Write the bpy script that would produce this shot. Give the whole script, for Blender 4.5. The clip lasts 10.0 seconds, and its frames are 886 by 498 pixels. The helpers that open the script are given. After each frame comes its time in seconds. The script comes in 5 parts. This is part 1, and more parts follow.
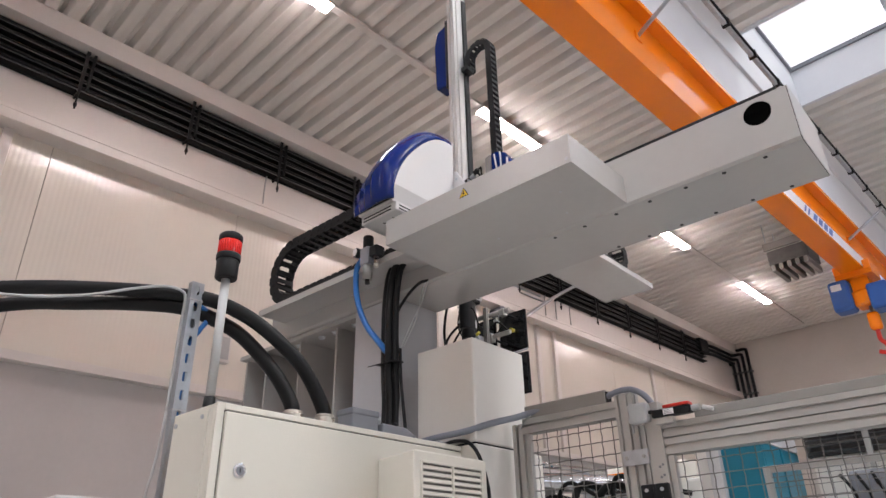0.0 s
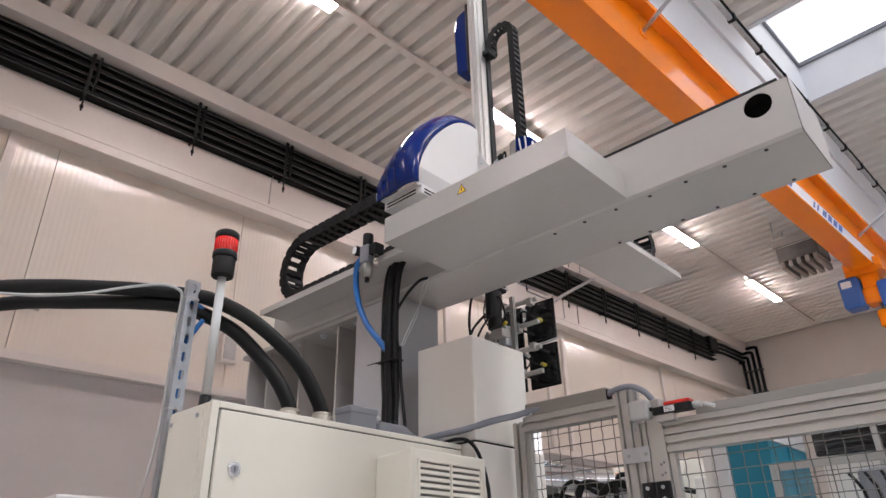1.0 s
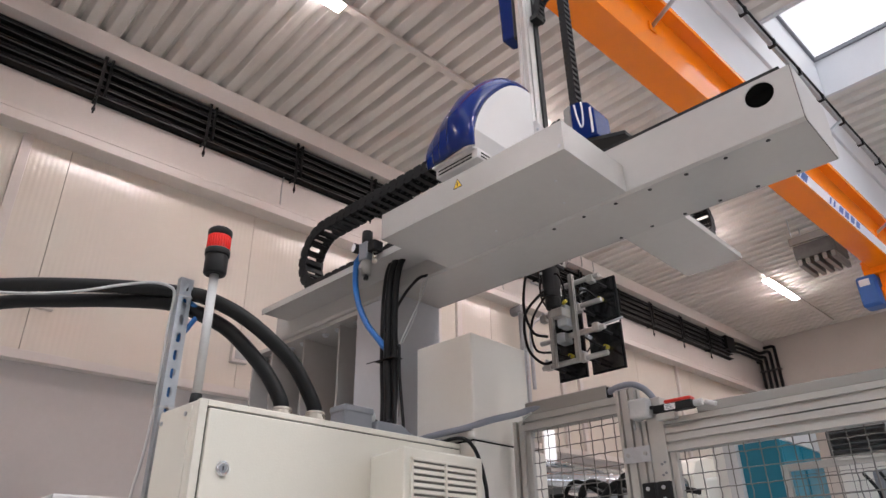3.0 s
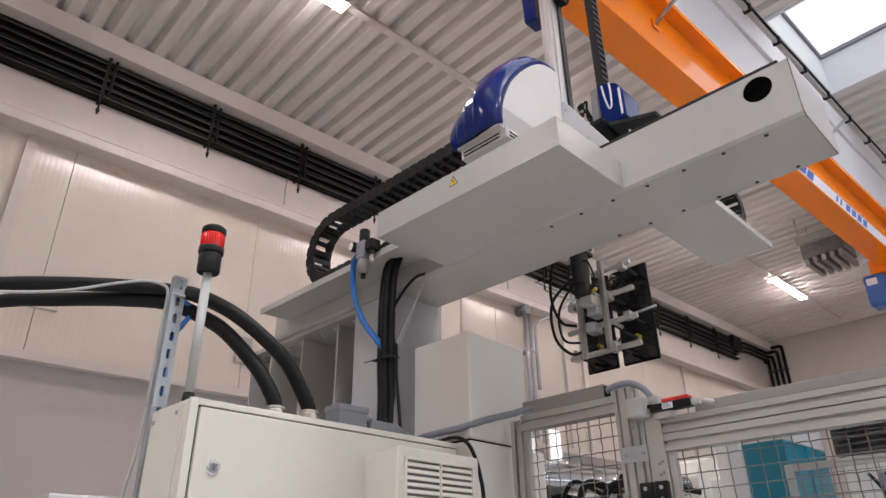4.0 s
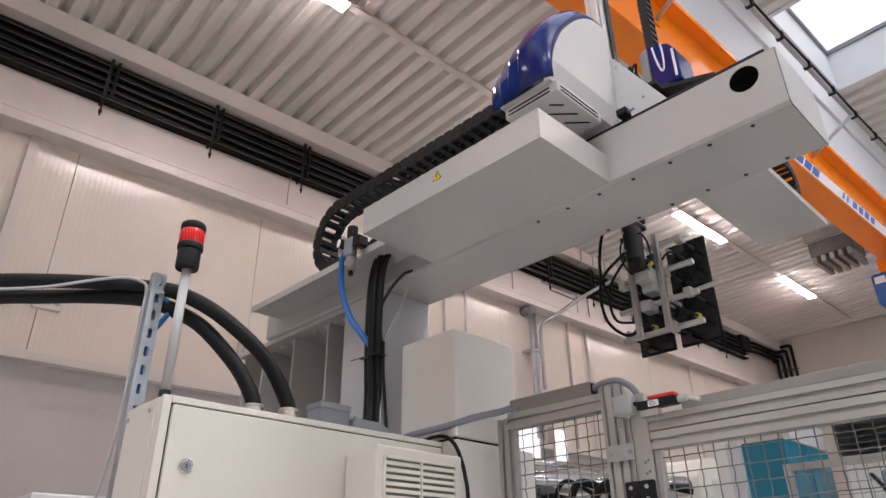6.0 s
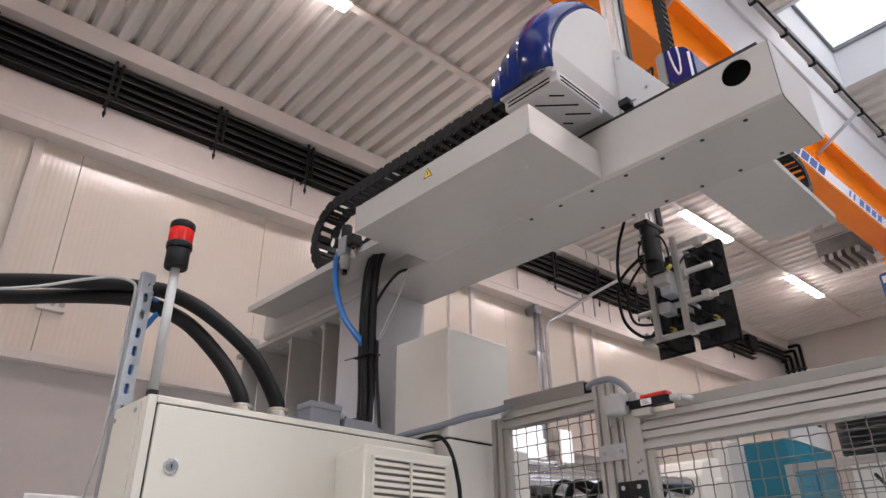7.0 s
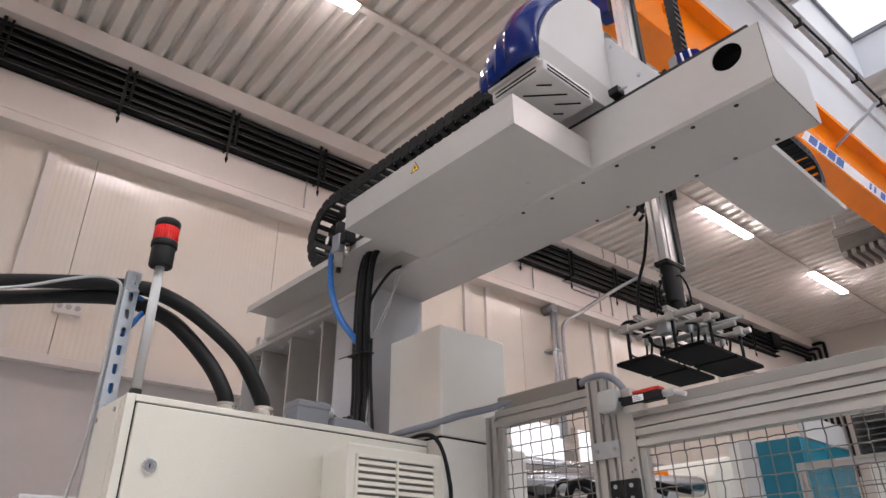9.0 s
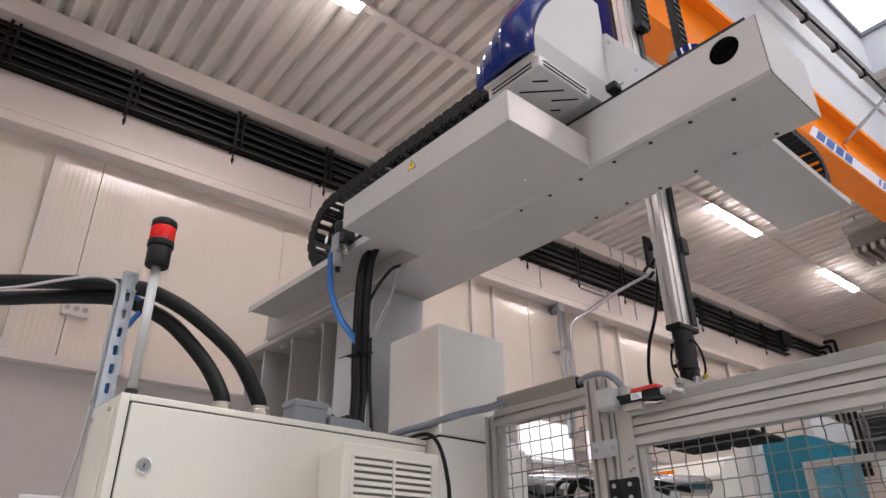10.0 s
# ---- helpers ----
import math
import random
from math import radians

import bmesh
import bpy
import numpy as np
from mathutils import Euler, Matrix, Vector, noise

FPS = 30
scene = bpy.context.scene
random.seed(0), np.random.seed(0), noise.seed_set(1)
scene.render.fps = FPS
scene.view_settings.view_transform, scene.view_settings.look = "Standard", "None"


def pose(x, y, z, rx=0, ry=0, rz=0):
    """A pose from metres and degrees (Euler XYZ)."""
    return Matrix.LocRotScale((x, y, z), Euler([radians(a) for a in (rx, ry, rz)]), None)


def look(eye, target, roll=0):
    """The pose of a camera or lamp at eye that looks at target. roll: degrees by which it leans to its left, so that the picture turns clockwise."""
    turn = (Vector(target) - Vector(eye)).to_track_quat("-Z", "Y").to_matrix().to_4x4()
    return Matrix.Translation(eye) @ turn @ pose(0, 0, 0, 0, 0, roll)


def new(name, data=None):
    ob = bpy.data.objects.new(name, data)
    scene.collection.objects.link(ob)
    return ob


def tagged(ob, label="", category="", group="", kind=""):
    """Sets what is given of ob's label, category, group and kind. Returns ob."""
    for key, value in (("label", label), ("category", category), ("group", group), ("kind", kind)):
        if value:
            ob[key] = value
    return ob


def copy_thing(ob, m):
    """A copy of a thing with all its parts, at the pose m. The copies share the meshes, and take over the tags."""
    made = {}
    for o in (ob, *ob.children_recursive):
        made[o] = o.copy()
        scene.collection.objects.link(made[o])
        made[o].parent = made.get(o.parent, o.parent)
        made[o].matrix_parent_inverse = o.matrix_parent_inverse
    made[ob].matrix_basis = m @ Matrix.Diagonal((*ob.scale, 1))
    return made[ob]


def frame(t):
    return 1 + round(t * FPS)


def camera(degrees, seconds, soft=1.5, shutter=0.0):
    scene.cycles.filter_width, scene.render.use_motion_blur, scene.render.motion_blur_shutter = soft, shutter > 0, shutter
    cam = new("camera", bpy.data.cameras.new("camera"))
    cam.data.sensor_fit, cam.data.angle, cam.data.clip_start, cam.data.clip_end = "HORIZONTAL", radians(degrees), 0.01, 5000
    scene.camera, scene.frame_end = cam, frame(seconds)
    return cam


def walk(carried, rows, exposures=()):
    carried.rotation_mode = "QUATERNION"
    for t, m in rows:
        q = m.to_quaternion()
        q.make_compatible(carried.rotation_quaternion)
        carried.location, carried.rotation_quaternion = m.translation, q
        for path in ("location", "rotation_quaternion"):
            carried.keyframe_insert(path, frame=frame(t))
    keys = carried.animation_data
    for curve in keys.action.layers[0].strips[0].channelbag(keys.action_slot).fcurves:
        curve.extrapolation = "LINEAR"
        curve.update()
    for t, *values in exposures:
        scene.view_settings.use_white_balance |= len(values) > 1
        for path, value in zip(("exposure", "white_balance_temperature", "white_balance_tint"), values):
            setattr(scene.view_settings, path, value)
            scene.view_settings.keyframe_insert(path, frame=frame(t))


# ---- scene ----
cam = camera(66.7, 10.0)
PATH = [
    (0, (0.123, -0.03, 1.497), (-1.129, 1.251, 2.388), -1.3),
    (0.5, (0.128, -0.012, 1.496), (-1.133, 1.26, 2.387), -1.3),
    (1, (0.133, 0.009, 1.495), (-1.137, 1.272, 2.386), -1.3),
    (1.5, (0.137, 0.027, 1.496), (-1.141, 1.282, 2.387), -1.2),
    (2, (0.14, 0.048, 1.496), (-1.146, 1.294, 2.388), -1.2),
    (2.5, (0.145, 0.063, 1.497), (-1.148, 1.301, 2.389), -1.1),
    (4, (0.158, 0.12, 1.497), (-1.155, 1.335, 2.391), -0.9),
    (4.5, (0.165, 0.138, 1.497), (-1.152, 1.349, 2.391), -0.8),
    (5, (0.17, 0.16, 1.497), (-1.151, 1.365, 2.392), -0.8),
    (5.5, (0.176, 0.182, 1.496), (-1.149, 1.383, 2.392), -0.8),
    (7, (0.202, 0.256, 1.497), (-1.141, 1.434, 2.395), -0.7),
    (7.5, (0.211, 0.286, 1.497), (-1.141, 1.453, 2.397), -0.7),
    (8, (0.22, 0.312, 1.498), (-1.142, 1.468, 2.397), -0.7),
    (8.5, (0.228, 0.334, 1.497), (-1.143, 1.478, 2.397), -0.7),
    (9, (0.232, 0.358, 1.496), (-1.148, 1.49, 2.398), -0.6),
    (9.5, (0.24, 0.377, 1.498), (-1.149, 1.499, 2.399), -0.6),
    (10, (0.244, 0.394, 1.496), (-1.152, 1.506, 2.398), -0.6),
]
walk(cam, [(t, look(eye, target, roll)) for t, eye, target, roll in PATH])

# ---------------------------------------------------------------- light
def world_light():
    w = bpy.data.worlds.new("sky")
    scene.world = w
    w.use_nodes = True
    nt = w.node_tree
    sky = nt.nodes.new("ShaderNodeTexSky")
    sky.sky_type = "NISHITA"
    sky.sun_disc = False
    sky.sun_elevation = radians(48)
    sky.sun_rotation = radians(60)
    bg = nt.nodes["Background"]
    bg.inputs["Strength"].default_value = 0.12
    nt.links.new(sky.outputs[0], bg.inputs["Color"])
    sun = new("sun", bpy.data.lights.new("sun", "SUN"))
    sun.data.energy = 1.2
    sun.data.angle = radians(10)
    sun.data.color = (1.0, 0.96, 0.9)
    sun.matrix_world = look((12, 9, 20), (0, 2, 0))


def area(name, m, sx, sy, watts, color=(1, 1, 1)):
    d = bpy.data.lights.new(name, "AREA")
    d.shape, d.size, d.size_y, d.energy, d.color = "RECTANGLE", sx, sy, watts, color
    ob = new(name, d)
    ob.matrix_world = m
    return ob


world_light()
# daylight in the roof's openings
area("skylight_daylight", look((0.45, 8.56, 8.58), (0.45, 8.56, 0)), 4.2, 2.0, 310, (0.74, 0.87, 1.0))
area("near_skylight_daylight", look((0.45, 3.51, 8.58), (0.45, 3.51, 0)), 4.2, 2.0, 350, (0.78, 0.89, 1.0))
area("rear_skylight_daylight", look((0.45, -1.54, 8.58), (0.45, -1.54, 0)), 4.2, 2.0, 470, (0.84, 0.91, 1.0))
# bluish fill from the right, through an unseen strip window added for it
area("right_fill_daylight", look((12.98, 7.0, 5.6), (0, 7.0, 4.6)), 14.0, 1.9, 230, (0.76, 0.88, 1.0))
scene.view_settings.exposure = 0.04


# ---------------------------------------------------------------- materials
def material(name, color, rough=0.5, metal=0.0, var=0.06, scale=6.0, bump=0.0, bump_scale=60.0, coat=0.0, island=False, wear=0.0,
             rough_var=0.03, stretch=(1, 1, 1)):
    m = bpy.data.materials.new(name)
    m.use_nodes = True
    nt = m.node_tree
    n, l = nt.nodes, nt.links
    b = n["Principled BSDF"]
    tc = n.new("ShaderNodeTexCoord")
    mp = n.new("ShaderNodeMapping")
    mp.inputs["Scale"].default_value = stretch
    l.new(tc.outputs["Object"], mp.inputs["Vector"])
    big = n.new("ShaderNodeTexNoise")
    big.inputs["Scale"].default_value = scale
    big.inputs["Detail"].default_value = 5
    fine = n.new("ShaderNodeTexNoise")
    fine.inputs["Scale"].default_value = scale * 14
    fine.inputs["Detail"].default_value = 3
    l.new(mp.outputs[0], big.inputs["Vector"])
    l.new(mp.outputs[0], fine.inputs["Vector"])
    add = n.new("ShaderNodeMath")
    add.operation = "MULTIPLY_ADD"
    add.inputs[1].default_value = 0.35
    l.new(fine.outputs["Fac"], add.inputs[0])
    l.new(big.outputs["Fac"], add.inputs[2])
    ramp = n.new("ShaderNodeMapRange")
    ramp.inputs["From Min"].default_value, ramp.inputs["From Max"].default_value = 0.35, 1.0
    ramp.inputs["To Min"].default_value, ramp.inputs["To Max"].default_value = 1 - var, 1 + var
    l.new(add.outputs[0], ramp.inputs["Value"])
    mix = n.new("ShaderNodeVectorMath")
    mix.operation = "SCALE"
    mix.inputs[0].default_value = color
    last = ramp.outputs[0]
    info = n.new("ShaderNodeObjectInfo")
    rnd = n.new("ShaderNodeMapRange")
    rnd.inputs["To Min"].default_value, rnd.inputs["To Max"].default_value = 1 - var * 0.6, 1 + var * 0.6
    l.new(info.outputs["Random"], rnd.inputs["Value"])
    mul = n.new("ShaderNodeMath")
    mul.operation = "MULTIPLY"
    l.new(last, mul.inputs[0])
    l.new(rnd.outputs[0], mul.inputs[1])
    l.new(mul.outputs[0], mix.inputs["Scale"])
    col = mix.outputs[0]
    if wear:
        spots = n.new("ShaderNodeTexNoise")
        spots.inputs["Scale"].default_value = scale * 3
        spots.inputs["Detail"].default_value = 8
        l.new(mp.outputs[0], spots.inputs["Vector"])
        edge = n.new("ShaderNodeMapRange")
        edge.inputs["From Min"].default_value, edge.inputs["From Max"].default_value = 0.62, 0.75
        edge.inputs["To Max"].default_value = wear
        l.new(spots.outputs["Fac"], edge.inputs["Value"])
        mx = n.new("ShaderNodeMix")
        mx.data_type = "RGBA"
        l.new(edge.outputs[0], mx.inputs["Factor"])
        l.new(col, mx.inputs["A"])
        mx.inputs["B"].default_value = (color[0] * 0.45, color[1] * 0.42, color[2] * 0.38, 1)
        col = mx.outputs["Result"]
    l.new(col, b.inputs["Base Color"])
    rr = n.new("ShaderNodeMapRange")
    rr.inputs["To Min"].default_value, rr.inputs["To Max"].default_value = max(0.02, rough - rough_var), min(1, rough + rough_var)
    l.new(big.outputs["Fac"], rr.inputs["Value"])
    l.new(rr.outputs[0], b.inputs["Roughness"])
    b.inputs["Metallic"].default_value = metal
    b.inputs["Coat Weight"].default_value = coat
    b.inputs["Coat Roughness"].default_value = 0.06
    if bump:
        bt = n.new("ShaderNodeTexNoise")
        bt.inputs["Scale"].default_value = bump_scale
        bt.inputs["Detail"].default_value = 4
        l.new(mp.outputs[0], bt.inputs["Vector"])
        bp = n.new("ShaderNodeBump")
        bp.inputs["Strength"].default_value = bump
        bp.inputs["Distance"].default_value = 0.004
        l.new(bt.outputs["Fac"], bp.inputs["Height"])
        l.new(bp.outputs[0], b.inputs["Normal"])
    return m


def glowing(name, color, strength):
    m = bpy.data.materials.new(name)
    m.use_nodes = True
    b = m.node_tree.nodes["Principled BSDF"]
    b.inputs["Base Color"].default_value = (0.8, 0.8, 0.8, 1)
    b.inputs["Emission Color"].default_value = (*color, 1)
    b.inputs["Emission Strength"].default_value = strength
    return m


def panel_material():
    """Pale coated sandwich panels with fine upright ribs."""
    m = material("panel_steel", (0.76, 0.71, 0.64), 0.17, 0.0, 0.04, 0.7)
    n, l = m.node_tree.nodes, m.node_tree.links
    tc = n.new("ShaderNodeTexCoord")
    wv = n.new("ShaderNodeTexWave")
    wv.wave_type, wv.bands_direction = "BANDS", "Y"
    wv.inputs["Scale"].default_value = 5.2
    wv.inputs["Distortion"].default_value = 0.0
    l.new(tc.outputs["Object"], wv.inputs["Vector"])
    bp = n.new("ShaderNodeBump")
    n["Principled BSDF"].inputs["Specular IOR Level"].default_value = 0.8
    bp.inputs["Strength"].default_value = 0.20
    bp.inputs["Distance"].default_value = 0.006
    l.new(wv.outputs["Fac"], bp.inputs["Height"])
    l.new(bp.outputs[0], n["Principled BSDF"].inputs["Normal"])
    return m


M_PANEL = panel_material()
M_PLINTH = material("plinth_concrete", (0.53, 0.505, 0.50), 0.7, 0, 0.06, 1.2, 0.15, 40)
M_WHITE_STEEL = material("white_steel", (0.68, 0.635, 0.605), 0.38, 0, 0.05, 1.5)
# white steel tinted cooler: the skylights' bluish light is put into the colour
M_DAYLIT_WHITE = material("daylit_white_steel", (0.68, 0.68, 0.71), 0.4, 0, 0.04, 1.5)
M_CEIL = material("deck_steel", (0.71, 0.68, 0.645), 0.58, 0, 0.05, 1.0)
M_FLOOR = material("floor_screed", (0.57, 0.555, 0.53), 0.35, 0, 0.12, 0.8, 0.1, 30)
M_ENDWALL = material("end_wall_paint", (0.60, 0.555, 0.515), 0.6, 0, 0.05, 1.0)
M_CABLE = material("black_cable", (0.006, 0.006, 0.0065), 0.5, 0, 0.2, 8)
M_TRAYLIP = material("tray_edge_grey", (0.045, 0.045, 0.047), 0.4, 0, 0.3, 6)
M_TRAYDARK = material("dark_tray", (0.008, 0.008, 0.008), 0.6, 0, 0.2, 6)
M_ORANGE = material("crane_orange", (0.95, 0.23, 0.004), 0.12, 0, 0.05, 1.5)
M_LABEL_WHITE = material("label_white", (0.82, 0.80, 0.82), 0.3, 0, 0.02, 2)
M_LABEL_BLUE = material("label_blue", (0.03, 0.10, 0.34), 0.4, 0, 0.05, 5)
M_HOIST = material("hoist_blue", (0.02, 0.10, 0.36), 0.35, 0, 0.1, 5)
M_GALV = material("galvanised_steel", (0.48, 0.50, 0.53), 0.38, 0.8, 0.15, 25, 0.1, 90)
M_ROBOT = material("robot_grey_paint", (0.45, 0.43, 0.41), 0.22, 0, 0.05, 2.2, rough_var=0.10)
M_ROBOT_DARK = material("column_grey_paint", (0.47, 0.465, 0.485), 0.26, 0, 0.05, 4.0)
M_ROBOT_WHITE = material("hood_white", (0.54, 0.525, 0.525), 0.34, 0, 0.03, 4)
M_BLUE = material("hood_blue", (0.003, 0.016, 0.12), 0.11, 0, 0.05, 4)
M_BLUE.node_tree.nodes["Principled BSDF"].inputs["Specular IOR Level"].default_value = 0.36
M_CREAM = material("cabinet_cream", (0.67, 0.635, 0.56), 0.4, 0, 0.03, 3, 0.12, 220)
M_CUBE = material("enclosure_beige", (0.75, 0.715, 0.67), 0.38, 0, 0.03, 3, 0.08, 200)
M_ALU = material("aluminium_profile", (0.49, 0.48, 0.46), 0.38, 0.6, 0.06, 6, stretch=(1, 1, 1))
M_ALU_BRIGHT = material("polished_aluminium", (0.74, 0.73, 0.72), 0.36, 0.8, 0.06, 8)
M_SLOT = material("slot_shadow_black", (0.008, 0.008, 0.008), 0.9, 0, 0.1, 8)
M_BLACK = material("black_plastic", (0.010, 0.010, 0.011), 0.45, 0, 0.2, 10)
M_CHAIN = material("chain_black_plastic", (0.012, 0.012, 0.013), 0.5, 0, 0.25, 20)
M_FOAM = material("black_foam_pad", (0.004, 0.004, 0.0045), 0.85, 0, 0.25, 12, 0.3, 150)
M_PADBACK = material("glossy_black_plate", (0.012, 0.012, 0.013), 0.12, 0, 0.2, 12)
M_DUCT = material("grey_duct", (0.25, 0.235, 0.22), 0.5, 0, 0.06, 5)
M_HOSE_GREY = material("grey_hose", (0.22, 0.235, 0.28), 0.5, 0, 0.1, 8)
M_WIRE_GREY = material("grey_wire", (0.42, 0.42, 0.42), 0.5, 0, 0.1, 8)
M_HOSE_BLUE = material("blue_air_hose", (0.02, 0.14, 0.42), 0.35, 0, 0.08, 8)
M_RED = material("red_plastic", (0.62, 0.03, 0.02), 0.35, 0, 0.06, 6)
M_YELLOW = material("warning_yellow", (0.85, 0.55, 0.03), 0.4, 0, 0.03, 8)
M_FITTING = material("yellow_fitting", (0.6, 0.5, 0.05), 0.4, 0, 0.1, 8)
M_BRASS = material("nickel_brass", (0.62, 0.58, 0.52), 0.28, 0.9, 0.1, 20)
M_STEELBAR = material("ground_steel", (0.50, 0.50, 0.52), 0.22, 1.0, 0.06, 10)
M_CHROME = material("chrome", (0.8, 0.8, 0.82), 0.08, 1.0, 0.02, 10)
M_TEAL = material("teal_paint", (0.010, 0.155, 0.225), 0.35, 0, 0.06, 4)
M_MESH = material("mesh_wire", (0.20, 0.19, 0.18), 0.4, 0.6, 0.1, 40)
# darker cabinet beige, painting the shade between the louvres
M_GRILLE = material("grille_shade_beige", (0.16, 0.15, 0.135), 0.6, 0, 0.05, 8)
M_JBOX = material("junction_grey", (0.21, 0.215, 0.24), 0.5, 0, 0.05, 8)
M_DARKMACH = material("dark_machinery", (0.10, 0.095, 0.09), 0.45, 0.3, 0.35, 9)
for dull in (M_CABLE, M_TRAYDARK, M_BLACK, M_CHAIN, M_FOAM, M_SLOT):
    dull.node_tree.nodes["Principled BSDF"].inputs["Specular IOR Level"].default_value = 0.25
M_LED = glowing("led_diffuser", (1.0, 0.865, 0.85), 70.0)
M_SKYPANE = glowing("daylight_pane", (0.92, 0.94, 1.0), 0.80)
M_REDLENS = material("red_lens", (0.62, 0.012, 0.010), 0.15, 0, 0.04, 10, coat=0.6)
M_REDLENS.node_tree.nodes["Principled BSDF"].inputs["Emission Color"].default_value = (1, 0.03, 0.02, 1)
M_REDLENS.node_tree.nodes["Principled BSDF"].inputs["Emission Strength"].default_value = 0.06

# ---------------------------------------------------------------- building helpers
# the machine stands turned by 2.8 degrees in the hall: u along its beam, v across it, z up
MACHINE = pose(-0.24, 1.795, 0, 0, 0, 2.8)
HALL = Matrix.Identity(4)
ORIGIN = {}


def thing(name, x, y, z, label, category, frame_m=HALL, group="", kind=""):
    ob = new(name)
    ob.empty_display_size = 0.1
    ob.matrix_world = frame_m @ Matrix.Translation((x, y, z))
    ORIGIN[ob] = Vector((x, y, z))
    return tagged(ob, label, category, group, kind)


def part(name, bm, mat, parent, label=""):
    """Links a bmesh, drawn in the parent's frame, as one mesh object under it."""
    o = ORIGIN[parent]
    me = bpy.data.meshes.new(name)
    bm.transform(Matrix.Translation(-o))
    bm.to_mesh(me)
    bm.free()
    me.materials.append(mat)
    ob = new(name, me)
    ob.parent = parent
    ORIGIN[ob] = o
    return tagged(ob, label)


def structure(name, bm, mat, label="", category=""):
    me = bpy.data.meshes.new(name)
    bm.to_mesh(me)
    bm.free()
    me.materials.append(mat)
    ob = new(name, me)
    ORIGIN[ob] = Vector((0, 0, 0))
    return tagged(ob, label, category, kind="structure")


def bm_new():
    return bmesh.new()


def box(x0, x1, y0, y1, z0, z1, bevel=0.0, bm=None, seg=2):
    own = bmesh.new()
    bmesh.ops.create_cube(own, size=1)
    own.transform(Matrix.Translation(((x0 + x1) / 2, (y0 + y1) / 2, (z0 + z1) / 2)) @ Matrix.Diagonal((abs(x1 - x0), abs(y1 - y0), abs(z1 - z0), 1)))
    if bevel:
        bmesh.ops.bevel(own, geom=own.edges[:], offset=bevel, segments=seg, affect="EDGES", profile=0.5)
    return joined(bm, own)


def joined(bm, own):
    if bm is None:
        return own
    me = bpy.data.meshes.new("join")
    own.to_mesh(me)
    own.free()
    bm.from_mesh(me)
    bpy.data.meshes.remove(me)
    return bm


def rod(a, b, r, seg=12, bm=None, r2=None, bevel=0.0):
    a, b = Vector(a), Vector(b)
    own = bmesh.new()
    bmesh.ops.create_cone(own, cap_ends=True, segments=seg, radius1=r, radius2=r if r2 is None else r2, depth=(b - a).length)
    if bevel:
        rim = [e for e in own.edges if len([f for f in e.link_faces if len(f.verts) > 4]) == 1]
        bmesh.ops.bevel(own, geom=rim, offset=bevel, segments=2, affect="EDGES", profile=0.5)
    for f in own.faces:
        f.smooth = len(f.verts) == 4
    own.transform(Matrix.Translation((a + b) / 2) @ (b - a).to_track_quat("Z", "Y").to_matrix().to_4x4())
    return joined(bm, own)


def spline(points, steps=8):
    """A smooth line through the points."""
    p = [Vector(q) for q in points]
    p = [2 * p[0] - p[1]] + p + [2 * p[-1] - p[-2]]
    out = []
    for i in range(1, len(p) - 2):
        for k in range(steps):
            t = k / steps
            out.append(0.5 * (2 * p[i] + (p[i + 1] - p[i - 1]) * t + (2 * p[i - 1] - 5 * p[i] + 4 * p[i + 1] - p[i + 2]) * t * t
                              + (3 * p[i] - p[i - 1] - 3 * p[i + 1] + p[i + 2]) * t ** 3))
    return out + [p[-2]]


def tube(points, r, seg=10, bm=None, smooth=True, steps=8, ribs=0.0):
    pts = spline(points, steps) if smooth else [Vector(q) for q in points]
    own = bmesh.new()
    rings = []
    up = Vector((0.13, 0.27, 0.95))
    for i, p in enumerate(pts):
        d = (pts[min(i + 1, len(pts) - 1)] - pts[max(i - 1, 0)]).normalized()
        s = d.cross(up)
        s = s.normalized() if s.length > 1e-4 else Vector((1, 0, 0))
        w = s.cross(d)
        rr = r * (1 + (ribs if i % 2 else -ribs))
        rings.append([own.verts.new(p + rr * (math.cos(6.2832 * k / seg) * s + math.sin(6.2832 * k / seg) * w)) for k in range(seg)])
    for a, b in zip(rings, rings[1:]):
        for k in range(seg):
            f = own.faces.new((a[k], a[(k + 1) % seg], b[(k + 1) % seg], b[k]))
            f.smooth = True
    own.faces.new(rings[0])
    own.faces.new(rings[-1][::-1])
    bmesh.ops.recalc_face_normals(own, faces=own.faces[:])
    return joined(bm, own)


def prism(outline, axis, a, b, bevel=0.0, bm=None, seg=2, smooth=False):
    """Extrudes a closed 2D outline from a to b along an axis (x: outline in y,z; y: x,z; z: x,y)."""
    own = bmesh.new()

    def at(p, d):
        return {"x": (d, p[0], p[1]), "y": (p[0], d, p[1]), "z": (p[0], p[1], d)}[axis]
    lo = [own.verts.new(at(p, a)) for p in outline]
    hi = [own.verts.new(at(p, b)) for p in outline]
    n = len(outline)
    for i in range(n):
        f = own.faces.new((lo[i], lo[(i + 1) % n], hi[(i + 1) % n], hi[i]))
        f.smooth = smooth
    own.faces.new(lo[::-1])
    own.faces.new(hi)
    bmesh.ops.recalc_face_normals(own, faces=own.faces[:])
    if bevel:
        bmesh.ops.bevel(own, geom=own.edges[:], offset=bevel, segments=seg, affect="EDGES", profile=0.5)
    return joined(bm, own)


